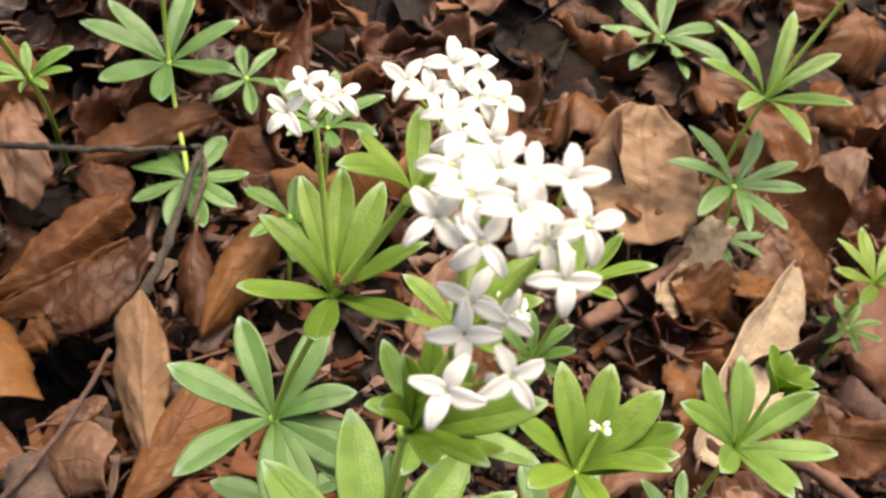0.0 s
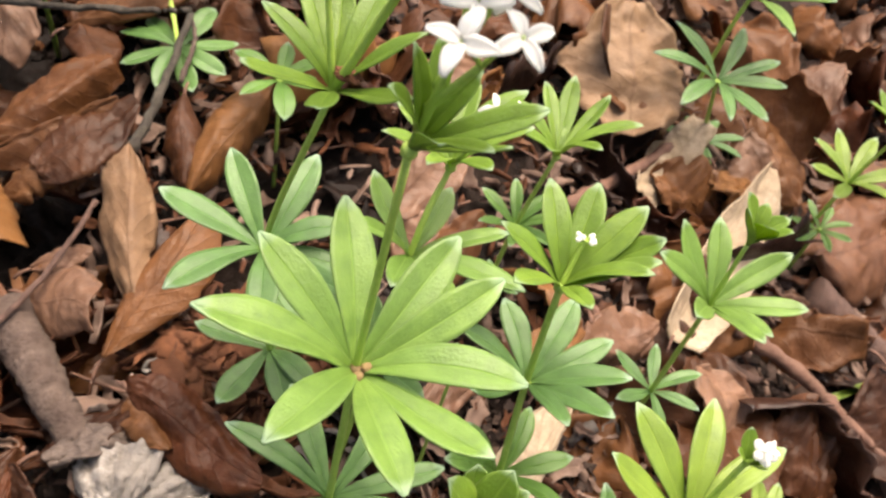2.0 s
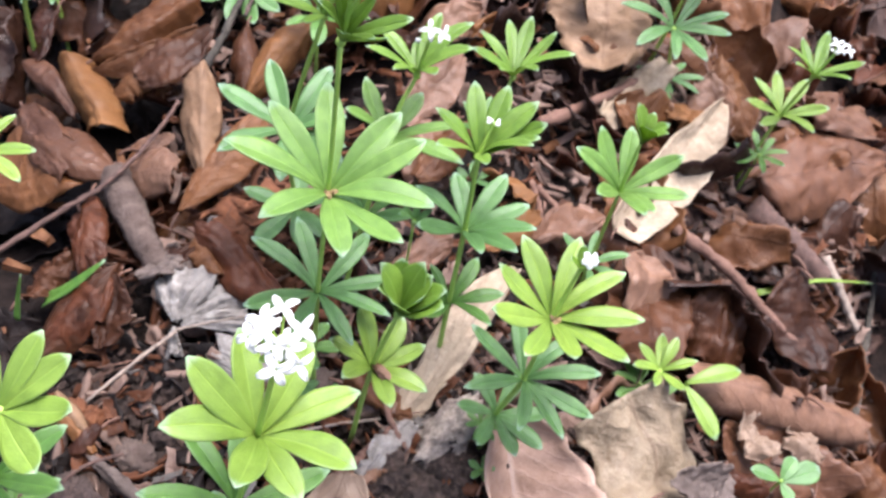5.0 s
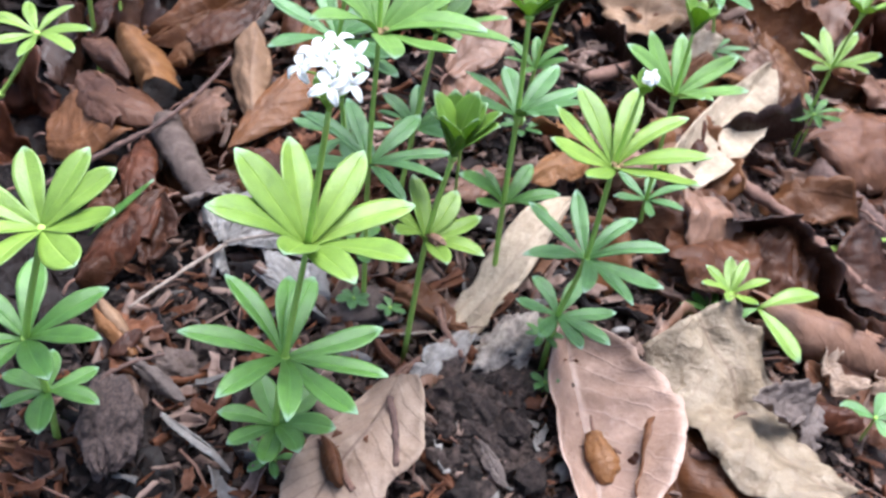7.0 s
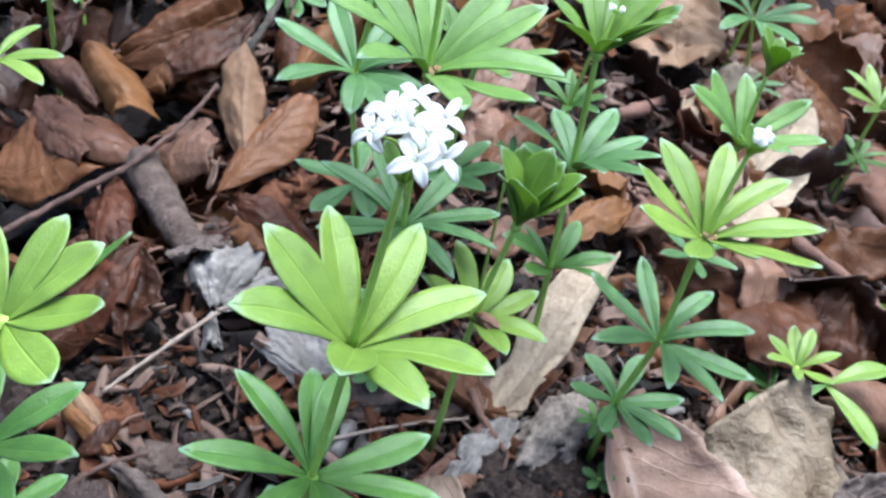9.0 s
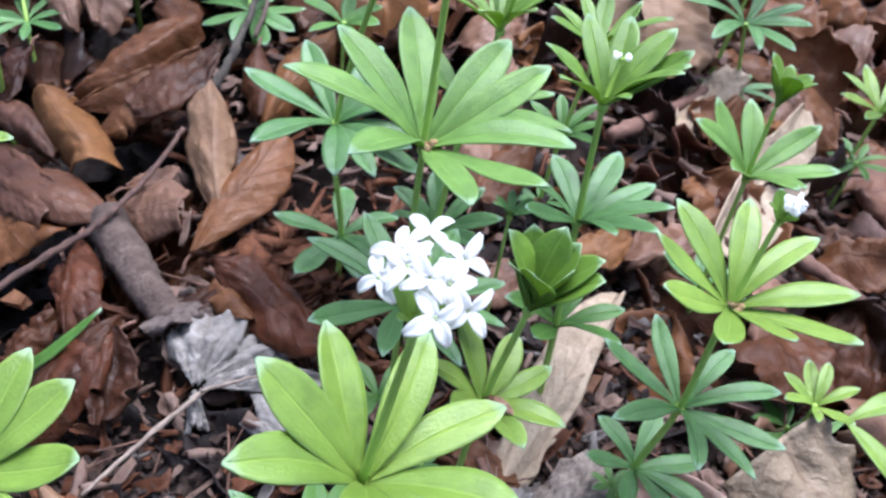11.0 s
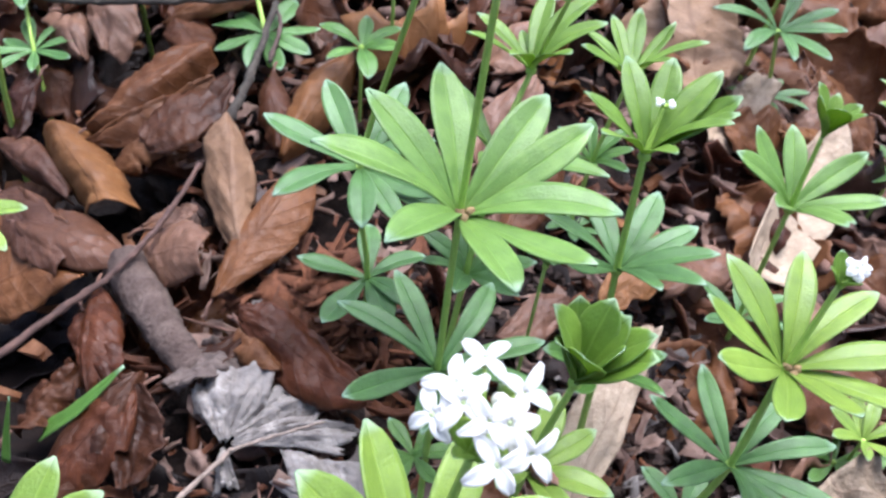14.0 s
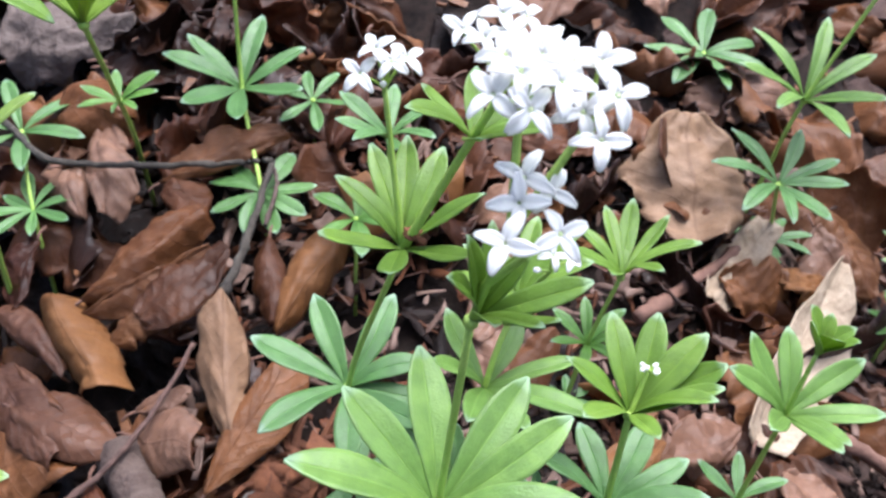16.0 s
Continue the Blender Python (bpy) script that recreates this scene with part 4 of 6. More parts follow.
def fallen(colour, base, tip, left, right, bulge=0.002, ends=(0.0, 0.0), crumple=1.0, label=""):
    """One fallen leaf that lies between the places of its four ends."""
    LITTER_SEED[0] += 1
    me, mid = dry_blade(base, tip, left, right, bulge, ends, LITTER_SEED[0] * 7 + 3, DRY[colour], crumple, roll=0.3, whole=True, ribbed=0.05 if "strongly ribbed" in label else 0.028 if "ribbed" in label else 0.004 if "smooth" in label else 0.012)
    ob = new("fallen_leaf", me)
    ob.location = mid
    CHOSEN.append(mid)
    a, d = Vector(base) - mid, (Vector(base) - Vector(tip)).normalized()
    v, f = tube(bent([a, a + d * 0.003 + Vector((0, 0, 0.0004)), a + d * 0.007 + Vector((0.001, 0, -0.001))], 3), [0.0006] * 6 + [0.0005], 6)
    child("leaf_stalk", smooth_mesh("leaf_stalk", v, f, TWIG_RED), ob, Matrix())
    return tagged(ob, label or LEAF_WORDS[colour], "leaf", "fallen leaves")


def rolled(colour, base, tip, radius, degrees, label, seed):
    """A leaf curled into a tube along its midrib, with ragged ends and an uneven lip."""
    rng = random.Random(seed)
    off = Vector((rng.uniform(0, 50), rng.uniform(0, 50), 0))
    base, tip = Vector(base), Vector(tip)
    along, mid = (tip - base).normalized(), (base + tip) / 2
    flat = along.cross(Vector((0, 0, 1))).normalized()
    up = flat.cross(along)
    size = (tip - base).length

    def shape(s, t):
        a = radians(degrees) * 0.5 * t * (1 + 0.12 * noise.noise(Vector((s * 4, t, 0)) + off))
        r = radius * (0.72 + 0.28 * math.sin(math.pi * (0.12 + 0.76 * s)) + 0.10 * noise.noise(Vector((s * 3, t * 1.5, 3)) + off) - 0.18 * max(0.0, t))
        r *= 1 + 0.028 * math.cos(2 * math.pi * 9 * (s - 0.12 * abs(t))) + 0.05 * noise.noise(Vector((s * 12, t * 5, 1)) + off)
        end = 0.06 * noise.noise(Vector((t * 5, s * 2, 8)) + off) + 0.03 * noise.noise(Vector((t * 14, s * 2, 5)) + off)
        p = base + along * size * (s + end * (2 * s - 1))
        return tuple(p + flat * math.sin(a) * r + up * math.cos(a) * r - mid)

    v, f, uv = sheet(44, 28, shape, 0.0005)
    ob = new("fallen_leaf", smooth_mesh("leaf_blade", v, f, DRY[colour], uv))
    ob.location = mid
    CHOSEN.append(mid)
    a = base - mid
    v, f = tube(bent([a, a - along * 0.004, a - along * 0.008 + flat * 0.002], 3), [0.0007] * 6 + [0.0006], 6)
    child("leaf_stalk", smooth_mesh("leaf_stalk", v, f, TWIG_RED), ob, Matrix())
    return tagged(ob, label, "leaf", "fallen leaves")


def palmate(centre, lobes, label, seed):
    """A weathered lobed leaf: each lobe fans out from the stalk's end, with pleats along its main veins and a torn rim."""
    rng = random.Random(seed)
    c = Vector(centre)
    root = tagged(new("fallen_leaf"), label, "leaf", "fallen leaves")
    root.location = c
    CHOSEN.append(c)
    for rim, pleats, start in lobes:
        line = bent([Vector(q) - c for q in rim], 8)
        off = Vector((rng.uniform(0, 50), rng.uniform(0, 50), 0))
        n = len(line) - 1

        def shape(s, t):
            u = (t + 1) / 2 * n
            i = min(n - 1, int(u))
            edge = line[i].lerp(line[i + 1], u - i)
            ragged = 1 + 0.09 * noise.noise(Vector((t * 9, 0, 0)) + off) + 0.06 * noise.noise(Vector((t * 25, 2, 0)) + off)
            q = start + (1 - start) * s
            fold = abs((u / n * pleats) % 1 - 0.5)
            lift = 0.0034 * (0.5 - 2 * fold) * q + 0.0045 * noise.noise(Vector((s * 2.5, t * 1.6, 4)) + off) * q + 0.0016 * noise.noise(Vector((s * 9, t * 6, 2)) + off)
            return tuple(edge * q * (1 + (ragged - 1) * s) + Vector((0, 0, lift + 0.003 * math.sin(math.pi * q))))

        v, f, uv = sheet(22, 34, shape, 0.0004)
        child("lobe", smooth_mesh("lobe", v, f, DRY["grey"], uv), root, Matrix())
    return root


fallen("orange", (-0.1779, 0.1287, 0.0018), (-0.1496, 0.091, -0.0008), (-0.1762, 0.1106, -0.0043), (-0.154, 0.1133, 0.002), 0.008, (0.8, 0.9), 0.45, "tan curled beech leaf rolled like a tube")
fallen("buff", (-0.1017, 0.0739, 0.0063), (-0.1164, 0.1266, 0.0227), (-0.1235, 0.11, 0.012), (-0.1015, 0.1028, 0.0112), 0.003, (0.25, 0), 0.55)
fallen("copper", (-0.1076, 0.0571, 0.0015), (-0.0881, 0.1067, 0.0145), (-0.1036, 0.083, 0.01), (-0.084, 0.0814, 0.0046), 0.003, (0.05, 0.35), 0.35)
fallen("copper", (-0.1949, 0.0646, -0.0103), (-0.152, 0.0668, -0.0003), (-0.1871, 0.0967, -0.0057), (-0.1704, 0.0516, -0.0056), 0.002, (0.5, 0.4), 0.5)
fallen("mauve", (-0.1941, 0.1005, -0.0028), (-0.1577, 0.0652, -0.0003), (-0.1703, 0.0902, 0.0019), (-0.1787, 0.0723, -0.0032), 0.002, (0.4, 0.4), 0.5)
fallen("pink", (-0.1374, 0.0759, 0.0025), (-0.1125, 0.0697, 0.0073), (-0.1239, 0.0846, 0.0077), (-0.122, 0.0627, 0.0009), 0.002, (0.25, 0.7), 0.5)
fallen("red", (-0.1453, 0.0579, 0.0009), (-0.1365, 0.021, -0.0044), (-0.146, 0.0407, -0.0018), (-0.1296, 0.0375, -0.0001), 0.003, (0.2, 0.1), 0.8)
fallen("red", (-0.1196, 0.0182, 0.0041), (-0.14, -0.0107, -0.0066), (-0.1374, 0.0082, -0.0006), (-0.1212, -0.0053, -0.0052), 0.003, (0, 0.2), 0.8)
fallen("brown", (-0.1202, 0.0199, 0.0002), (-0.1158, -0.0079, -0.006), (-0.1253, 0.0038, -0.0038), (-0.1072, 0.0072, -0.002), 0.002, (0.2, 0.3))
fallen("copper", (-0.1697, 0.1266, 0.0099), (-0.1318, 0.1643, 0.0252), (-0.161, 0.1535, 0.0193), (-0.1455, 0.1371, 0.0164), 0.004, (0.1, 0.5), 1.15, "wavy-edged coppery beech leaf lying over a gap")
fallen("tan", (-0.1685, 0.1237, 0.0034), (-0.1262, 0.150, 0.0187), (-0.1491, 0.1381, 0.0129), (-0.141, 0.1264, 0.008), 0.003, (0.1, 0.3), 1.0, "wavy-edged tan beech leaf lying over a gap")
fallen("tan", (-0.1561, 0.1132, 0.0036), (-0.138, 0.1332, 0.0129), (-0.1536, 0.1256, 0.0074), (-0.1392, 0.1145, 0.0062), 0.002, (0.2, 0.2), 0.9)
fallen("brown", (-0.143, 0.1191, 0.0056), (-0.1184, 0.1494, 0.0189), (-0.1418, 0.1425, 0.0112), (-0.1251, 0.1198, 0.0107), 0.003, (0.2, 0.2), 0.6)
fallen("red", (-0.1993, 0.1571, 0.0078), (-0.1985, 0.1238, -0.0024), (-0.2138, 0.1495, -0.0012), (-0.1933, 0.1381, 0.0035), 0.002, (0.1, 0.2), 0.8)
fallen("mauve", (-0.2039, 0.126, -0.0032), (-0.1682, 0.0974, 0.0009), (-0.1884, 0.1244, 0.0029), (-0.1892, 0.1107, -0.0038), 0.003, (0.2, 0.3), 0.8)
fallen("mauve", (-0.1973, 0.0968, -0.0069), (-0.1592, 0.0814, -0.001), (-0.1827, 0.1008, -0.0014), (-0.1761, 0.0799, -0.0061), 0.002, (0.2, 0.2), 0.8)
fallen("pink", (-0.1384, 0.0863, 0.0013), (-0.1208, 0.094, 0.0058), (-0.1299, 0.0941, 0.0039), (-0.1278, 0.0852, 0.0023), 0.001, (0.1, 0.1), 0.8)
fallen("brown", (-0.1055, 0.1567, 0.0202), (-0.0979, 0.1204, 0.0117), (-0.1093, 0.1384, 0.0145), (-0.0942, 0.1384, 0.0163), 0.003, (0.1, 0.1), 0.5)
fallen("orange", (-0.0754, 0.1674, 0.0262), (-0.0963, 0.118, 0.0103), (-0.093, 0.1494, 0.0234), (-0.0782, 0.1401, 0.015), 0.004, (0.2, 0.1), 0.6)
fallen("mauve", (-0.1800, 0.0830, 0.0010), (-0.1410, 0.0700, 0.0010), (-0.1585, 0.0890, 0.0020), (-0.1600, 0.0655, -0.0010), 0.003, (0.2, 0.3), 0.45, "smooth mauve-brown beech leaf under a twig")
fallen("tan", (-0.1561, 0.1838, 0.019), (-0.1084, 0.2067, 0.0345), (-0.14, 0.2064, 0.0315), (-0.1258, 0.1912, 0.0252), 0.004, (0.1, 0.2), 0.7)
fallen("brown", (-0.1508, 0.1896, 0.0229), (-0.1356, 0.1595, 0.0191), (-0.1522, 0.1733, 0.0196), (-0.1333, 0.1787, 0.023), 0.002, (0.4, 0.3), 0.8)
fallen("pink", (-0.2088, 0.2168, 0.0188), (-0.1869, 0.17, 0.0109), (-0.2112, 0.1926, 0.0116), (-0.1901, 0.1912, 0.0173), 0.003, (0.2, 0.1), 0.8)
fallen("pink", (-0.1891, 0.219, 0.0238), (-0.1736, 0.1677, 0.0131), (-0.1898, 0.1916, 0.0164), (-0.165, 0.1852, 0.0199), 0.003, (0.2, 0.2), 0.8)
fallen("buff", (0.0623, 0.1839, 0.0061), (0.0571, 0.2408, 0.0251), (0.0334, 0.2092, 0.0191), (0.0859, 0.2182, 0.0074), 0.004, (0.3, 0.25), 0.7, "broad buff beech leaf lying among the plants")
fallen("bleached", (0.0690, 0.1590, 0.0010), (0.0985, 0.2060, 0.0020), (0.0755, 0.1890, 0.0040), (0.0935, 0.1780, -0.0040), 0.002, (0.5, 0.5), 0.9, "cream dry leaf with strongly ribbed veins")
fallen("copper", (0.0718, 0.1709, 0.0022), (0.1051, 0.1658, -0.0094), (0.0941, 0.1861, 0.0009), (0.0824, 0.1585, -0.005), 0.002, (0.3, 0.4), 0.8)
fallen("orange", (0.1057, 0.1857, -0.0007), (0.121, 0.1723, -0.0124), (0.1009, 0.1714, -0.005), (0.1285, 0.1898, -0.0068), 0.002, (0.4, 0.3), 0.8)
fallen("pink", (0.1236, 0.2139, -0.0014), (0.1394, 0.1819, -0.0173), (0.1136, 0.1896, -0.0056), (0.1438, 0.2066, -0.0123), 0.002, (0, 0.2), 0.8)
fallen("dull", (-0.2509, 0.2573, 0.02), (-0.1894, 0.2733, 0.04), (-0.2382, 0.3023, 0.0311), (-0.2163, 0.2529, 0.0238), 0.004, (0.2, 0.2), 0.8)
fallen("pink", (0.0732, 0.2802, 0.0237), (0.1289, 0.2909, 0.0083), (0.1009, 0.2984, 0.0222), (0.0989, 0.2698, 0.0123), 0.003, (0.2, 0.2), 0.8)
fallen("pink", (-0.0263, 0.1782, 0.0204), (0.0007, 0.1989, 0.0235), (-0.017, 0.1966, 0.025), (-0.0067, 0.1787, 0.0175), 0.002, (0.2, 0.2), 0.8)
fallen("red", (-0.0827, 0.2718, 0.042), (-0.0883, 0.2043, 0.026), (-0.0956, 0.2368, 0.0339), (-0.0747, 0.2286, 0.0329), 0.003, (0.2, 0.2), 0.8)
fallen("brown", (-0.0117, 0.2251, 0.0269), (0.026, 0.2277, 0.022), (0.0041, 0.2398, 0.0298), (0.0073, 0.2159, 0.0208), 0.002, (0.2, 0.2), 0.9)
fallen("red", (-0.1154, 0.2348, 0.0304), (-0.0727, 0.2119, 0.0277), (-0.0927, 0.2336, 0.0335), (-0.0968, 0.2119, 0.0252), 0.002, (0.2, 0.2), 0.9)
fallen("bleached", (0.0815, 0.1043, -0.01), (0.1307, 0.1925, -0), (0.0995, 0.1537, -0.0009), (0.1259, 0.1439, -0.0125), -0.002, (0.6, 0.15), 0.3, "bleached cream beech leaf with ribbed upturned edges")
fallen("mauve", (0.1548, 0.1669, -0.0253), (0.2476, 0.2307, -0.0545), (0.1946, 0.2185, -0.0311), (0.2013, 0.1671, -0.0481), 0.002, (0.05, 0.3), 0.6, "broad pinkish-brown beech leaf with ribbed veins")
fallen("pink", (0.1785, 0.2392, -0.0237), (0.2513, 0.2448, -0.0538), (0.2236, 0.2651, -0.0399), (0.1975, 0.2233, -0.0366), 0.002, (0.2, 0.2), 0.8)
fallen("brown", (0.094, 0.1032, -0.0178), (0.1008, 0.0421, -0.0257), (0.0761, 0.0596, -0.018), (0.1198, 0.0752, -0.027), 0.002, (0.4, 0.5), 0.7)
rolled("pink", (0.1165, 0.0425, -0.0290), (0.2170, 0.0570, -0.0715), 0.0118, 250, "coppery beech leaf rolled along its midrib", 61)
fallen("cream", (0.0850, 0.0215, -0.0263), (0.1361, -0.0389, -0.0449), (0.1281, 0.0053, -0.037), (0.0894, -0.0316, -0.025), 0.003, (0.75, 0.7), 0.9, "crumpled cream dead leaf with dark ribbed veins")
fallen("dull", (0.1090, -0.0135, -0.0240), (0.1336, 0.0009, -0.0305), (0.1190, -0.0005, -0.0260), (0.1250, -0.0155, -0.0282), 0.001, (0.5, 0.4), 1.3, "grey torn bit of leaf on a cream leaf")
fallen("dull", (0.1380, 0.0050, -0.0345), (0.1340, -0.0190, -0.0325), (0.1430, -0.0060, -0.0365), (0.1300, -0.0080, -0.0305), 0.001, (0.4, 0.5), 1.2, "grey torn bit of leaf on a cream leaf")
fallen("blush", (0.1480, 0.0373, -0.0440), (0.1573, 0.0187, -0.0470), (0.1610, 0.0330, -0.0480), (0.1450, 0.0240, -0.0430), 0.002, (0.5, 0.4), 1.2)
fallen("red", (0.1350, 0.0090, -0.0385), (0.1560, 0.0010, -0.0460), (0.1480, 0.0110, -0.0430), (0.1420, 0.0000, -0.0400), 0.005, (0.4, 0.3), 1.0, "russet curled husk scale on pale leaves")
fallen("blush", (0.1770, 0.0492, -0.0540), (0.1850, 0.0270, -0.0580), (0.1900, 0.0420, -0.0590), (0.1720, 0.0360, -0.0530), 0.002, (0.5, 0.4), 1.3)
fallen("orange", (0.0537, -0.0365, -0.0195), (0.0600, -0.0540, -0.0230), (0.0625, -0.0440, -0.0205), (0.0520, -0.0470, -0.0205), 0.0015, (0.5, 0.3), 0.6, "orange-brown husk scale lying on a leaf")
fallen("red", (0.0660, -0.0440, -0.0220), (0.0762, -0.0500, -0.0250), (0.0730, -0.0430, -0.0230), (0.0680, -0.0510, -0.0230), 0.003, (0.5, 0.3), 0.8, "russet husk scale lying on a leaf")
fallen("tan", (-0.0335, -0.0670, -0.0060), (-0.0239, -0.0820, -0.0080), (-0.0262, -0.0730, -0.0063), (-0.0310, -0.0765, -0.0063), 0.003, (0.1, 0.1), 0.4, "pointed brown bud scale on a pale leaf")
fallen("rosy", (0.04, 0.0046, -0.0115), (0.0612, -0.0723, -0.0251), (0.0835, -0.0324, -0.0125), (0.0400, -0.042, -0.018), -0.0055, (0.05, 0.3), 0.35, "large smooth rosy-brown beech leaf with a raised edge")
fallen("blush", (-0.0154, -0.0365, -0.0077), (-0.0327, -0.0958, -0.0126), (-0.0394, -0.068, -0.0087), (-0.0034, -0.07, -0.0121), 0.001, (0.3, 0.4), 0.35, "pale pinkish leaf with a small hole")
fallen("bleached", (-0.0015, -0.0131, -0.0082), (0.0363, 0.0627, -0.0025), (0.0124, 0.0402, -0.0024), (0.0214, 0.014, -0.0082), 0.002, (0.2, 0.2), 0.7)
fallen("tan", (-0.0237, -0.003, -0.0049), (0.0046, -0.0086, -0.0096), (-0.0101, 0.0035, -0.0017), (-0.0098, -0.009, -0.0089), 0.001, (0.4, 0.3), 1.3)
fallen("orange", (0.0192, 0.0734, -0.0025), (0.0445, 0.096, -0.0032), (0.0293, 0.0938, -0.0004), (0.035, 0.078, -0.0059), 0.003, (0.2, 0.3), 0.8)
fallen("pink", (-0.0279, 0.1259, 0.0106), (0.002, 0.1046, 0.0024), (-0.0116, 0.137, 0.0122), (-0.016, 0.0982, 0.0034), 0.002, (0.2, 0.3), 0.7)
fallen("pink", (-0.0169, 0.0501, -0.0008), (0.0069, 0.0687, -0.002), (-0.0069, 0.068, 0.0007), (-0.0026, 0.0523, -0.0032), 0.002, (0.2, 0.3), 0.8)
fallen("brown", (0.1801, 0.1244, -0.0442), (0.1915, 0.0774, -0.0582), (0.1596, 0.094, -0.0425), (0.2031, 0.1055, -0.0587), 0.004, (0.3, 0.4), 0.6)
fallen("tan", (0.1302, 0.2293, -0.0039), (0.1514, 0.1918, -0.0211), (0.1283, 0.2005, -0.0106), (0.1557, 0.2161, -0.0162), 0.003, (0.1, 0.1), 0.7)
fallen("tan", (0.0453, 0.2188, 0.0166), (0.088, 0.2065, 0.0036), (0.0724, 0.2309, 0.0135), (0.0579, 0.193, 0.0079), 0.002, (0.3, 0.3), 0.7)
fallen("mauve", (0.1387, 0.0291, -0.045), (0.206, 0.0205, -0.0764), (0.1809, 0.045, -0.0602), (0.1584, 0.0097, -0.0555), 0.001, (0.3, 0.4), 0.8)
rolled("tan", (0.2150, 0.0430, -0.0760), (0.2520, 0.0080, -0.0960), 0.0125, 300, "brown beech leaf rolled into a tube", 62)
fallen("pink", (0.0408, 0.0843, -0.0055), (0.0746, 0.1072, -0.0086), (0.0576, 0.1096, -0.0029), (0.0591, 0.0866, -0.0113), 0.002, (0.3, 0.3), 0.9)
fallen("brown", (0.1155, 0.0746, -0.0276), (0.1516, 0.065, -0.0418), (0.134, 0.0918, -0.0306), (0.1294, 0.0541, -0.0363), 0.003, (0.3, 0.4), 1.3)
fallen("red", (-0.1472, 0.0494, -0.0002), (-0.1279, 0.0207, -0.0035), (-0.1457, 0.0362, -0.0032), (-0.1286, 0.0343, -0.0003), 0.002, (0.2, 0.3), 0.8)
fallen("red", (-0.0953, 0.0453, 0.005), (-0.0528, 0.023, -0.0008), (-0.0776, 0.0476, 0.0047), (-0.0774, 0.0248, -0.0004), 0.003, (0.1, 0.2), 0.8)
fallen("tan", (-0.0942, 0.0428, 0.0069), (-0.0797, 0.0296, 0.0031), (-0.0853, 0.0417, 0.005), (-0.0932, 0.0328, 0.002), 0.002, (0.1, 0.1), 0.8)
fallen("brown", (-0.1211, 0.022, -0.0037), (-0.0913, 0.0446, 0.0031), (-0.1099, 0.0368, 0.0005), (-0.1001, 0.0257, -0.0009), 0.002, (0.3, 0.3), 1.3)
fallen("brown", (-0.157, 0.0101, -0.0101), (-0.1428, 0.0302, -0.0053), (-0.1569, 0.0262, -0.0077), (-0.1429, 0.0172, -0.0085), 0.002, (0.3, 0.3), 1.5)
fallen("brown", (-0.1404, -0.0182, -0.0074), (-0.1196, 0.0246, 0.0016), (-0.1397, 0.0082, -0.0029), (-0.1218, -0.0023, -0.004), 0.004, (0.1, 0.1), 0.8)
fallen("pink", (0.0834, 0.0902, -0.0172), (0.1131, 0.0635, -0.0288), (0.1103, 0.0886, -0.0246), (0.087, 0.0607, -0.0209), 0.002, (0.3, 0.3), 0.8)
fallen("grey", (-0.0878, -0.0650, -0.0096), (-0.0596, -0.0815, -0.0126), (-0.0753, -0.0715, -0.0093), (-0.0730, -0.0755, -0.0081), 0.001, (0.3, 0.4), 0.9, "pale grey sliver of rotten leaf on the soil")
fallen("dull", (-0.1062, -0.0486, -0.008), (-0.0826, -0.0612, -0.0082), (-0.0953, -0.0581, -0.0093), (-0.0912, -0.0532, -0.0057), 0.002, (0.2, 0.1), 0.8)
fallen("pink", (-0.0142, -0.039, -0.0101), (0.0013, -0.0205, -0.0103), (-0.0092, -0.027, -0.0086), (-0.0027, -0.0349, -0.012), 0.001, (0.4, 0.4), 1.2)
fallen("grey", (-0.009, -0.0366, -0.0105), (0.0043, -0.011, -0.0078), (-0.0085, -0.0219, -0.0082), (0.0036, -0.0267, -0.0121), 0.001, (0.6, 0.5), 1.6, "pale grey flake of rotten leaf on the soil")
fallen("dull", (0.015, -0.0508, -0.016), (0.0262, -0.065, -0.0191), (0.0183, -0.0598, -0.0173), (0.0231, -0.0575, -0.0159), 0.001, (0.1, 0.2), 0.8)
fallen("orange", (-0.1041, -0.0475, -0.0077), (-0.1243, -0.0332, -0.005), (-0.1136, -0.0373, -0.0055), (-0.1164, -0.0433, -0.0072), 0.002, (0.3, 0.2), 0.5, "orange curled husk scale on the soil")
fallen("buff", (-0.1097, -0.0404, -0.0065), (-0.1241, -0.029, -0.0036), (-0.1158, -0.033, -0.0042), (-0.1188, -0.0374, -0.0059), 0.002, (0.4, 0.2), 0.5, "pale pointed husk scale on the soil")
fallen("red", (-0.1056, -0.038, -0.007), (-0.1125, -0.0493, -0.0075), (-0.1064, -0.0473, -0.0059), (-0.1115, -0.041, -0.0066), 0.002, (0.3, 0.2), 0.5, "russet husk scale on the soil")
fallen("pink", (-0.0261, 0.1248, 0.0112), (-0.0052, 0.164, 0.0206), (-0.0219, 0.1512, 0.0189), (-0.0059, 0.1354, 0.0112), 0.002, (0.3, 0.3), 0.6)
fallen("tan", (-0.0141, 0.0977, 0.0042), (0.0049, 0.1292, 0.0096), (-0.0119, 0.117, 0.0094), (0.0021, 0.1066, 0.0037), 0.002, (0.3, 0.3), 0.6)
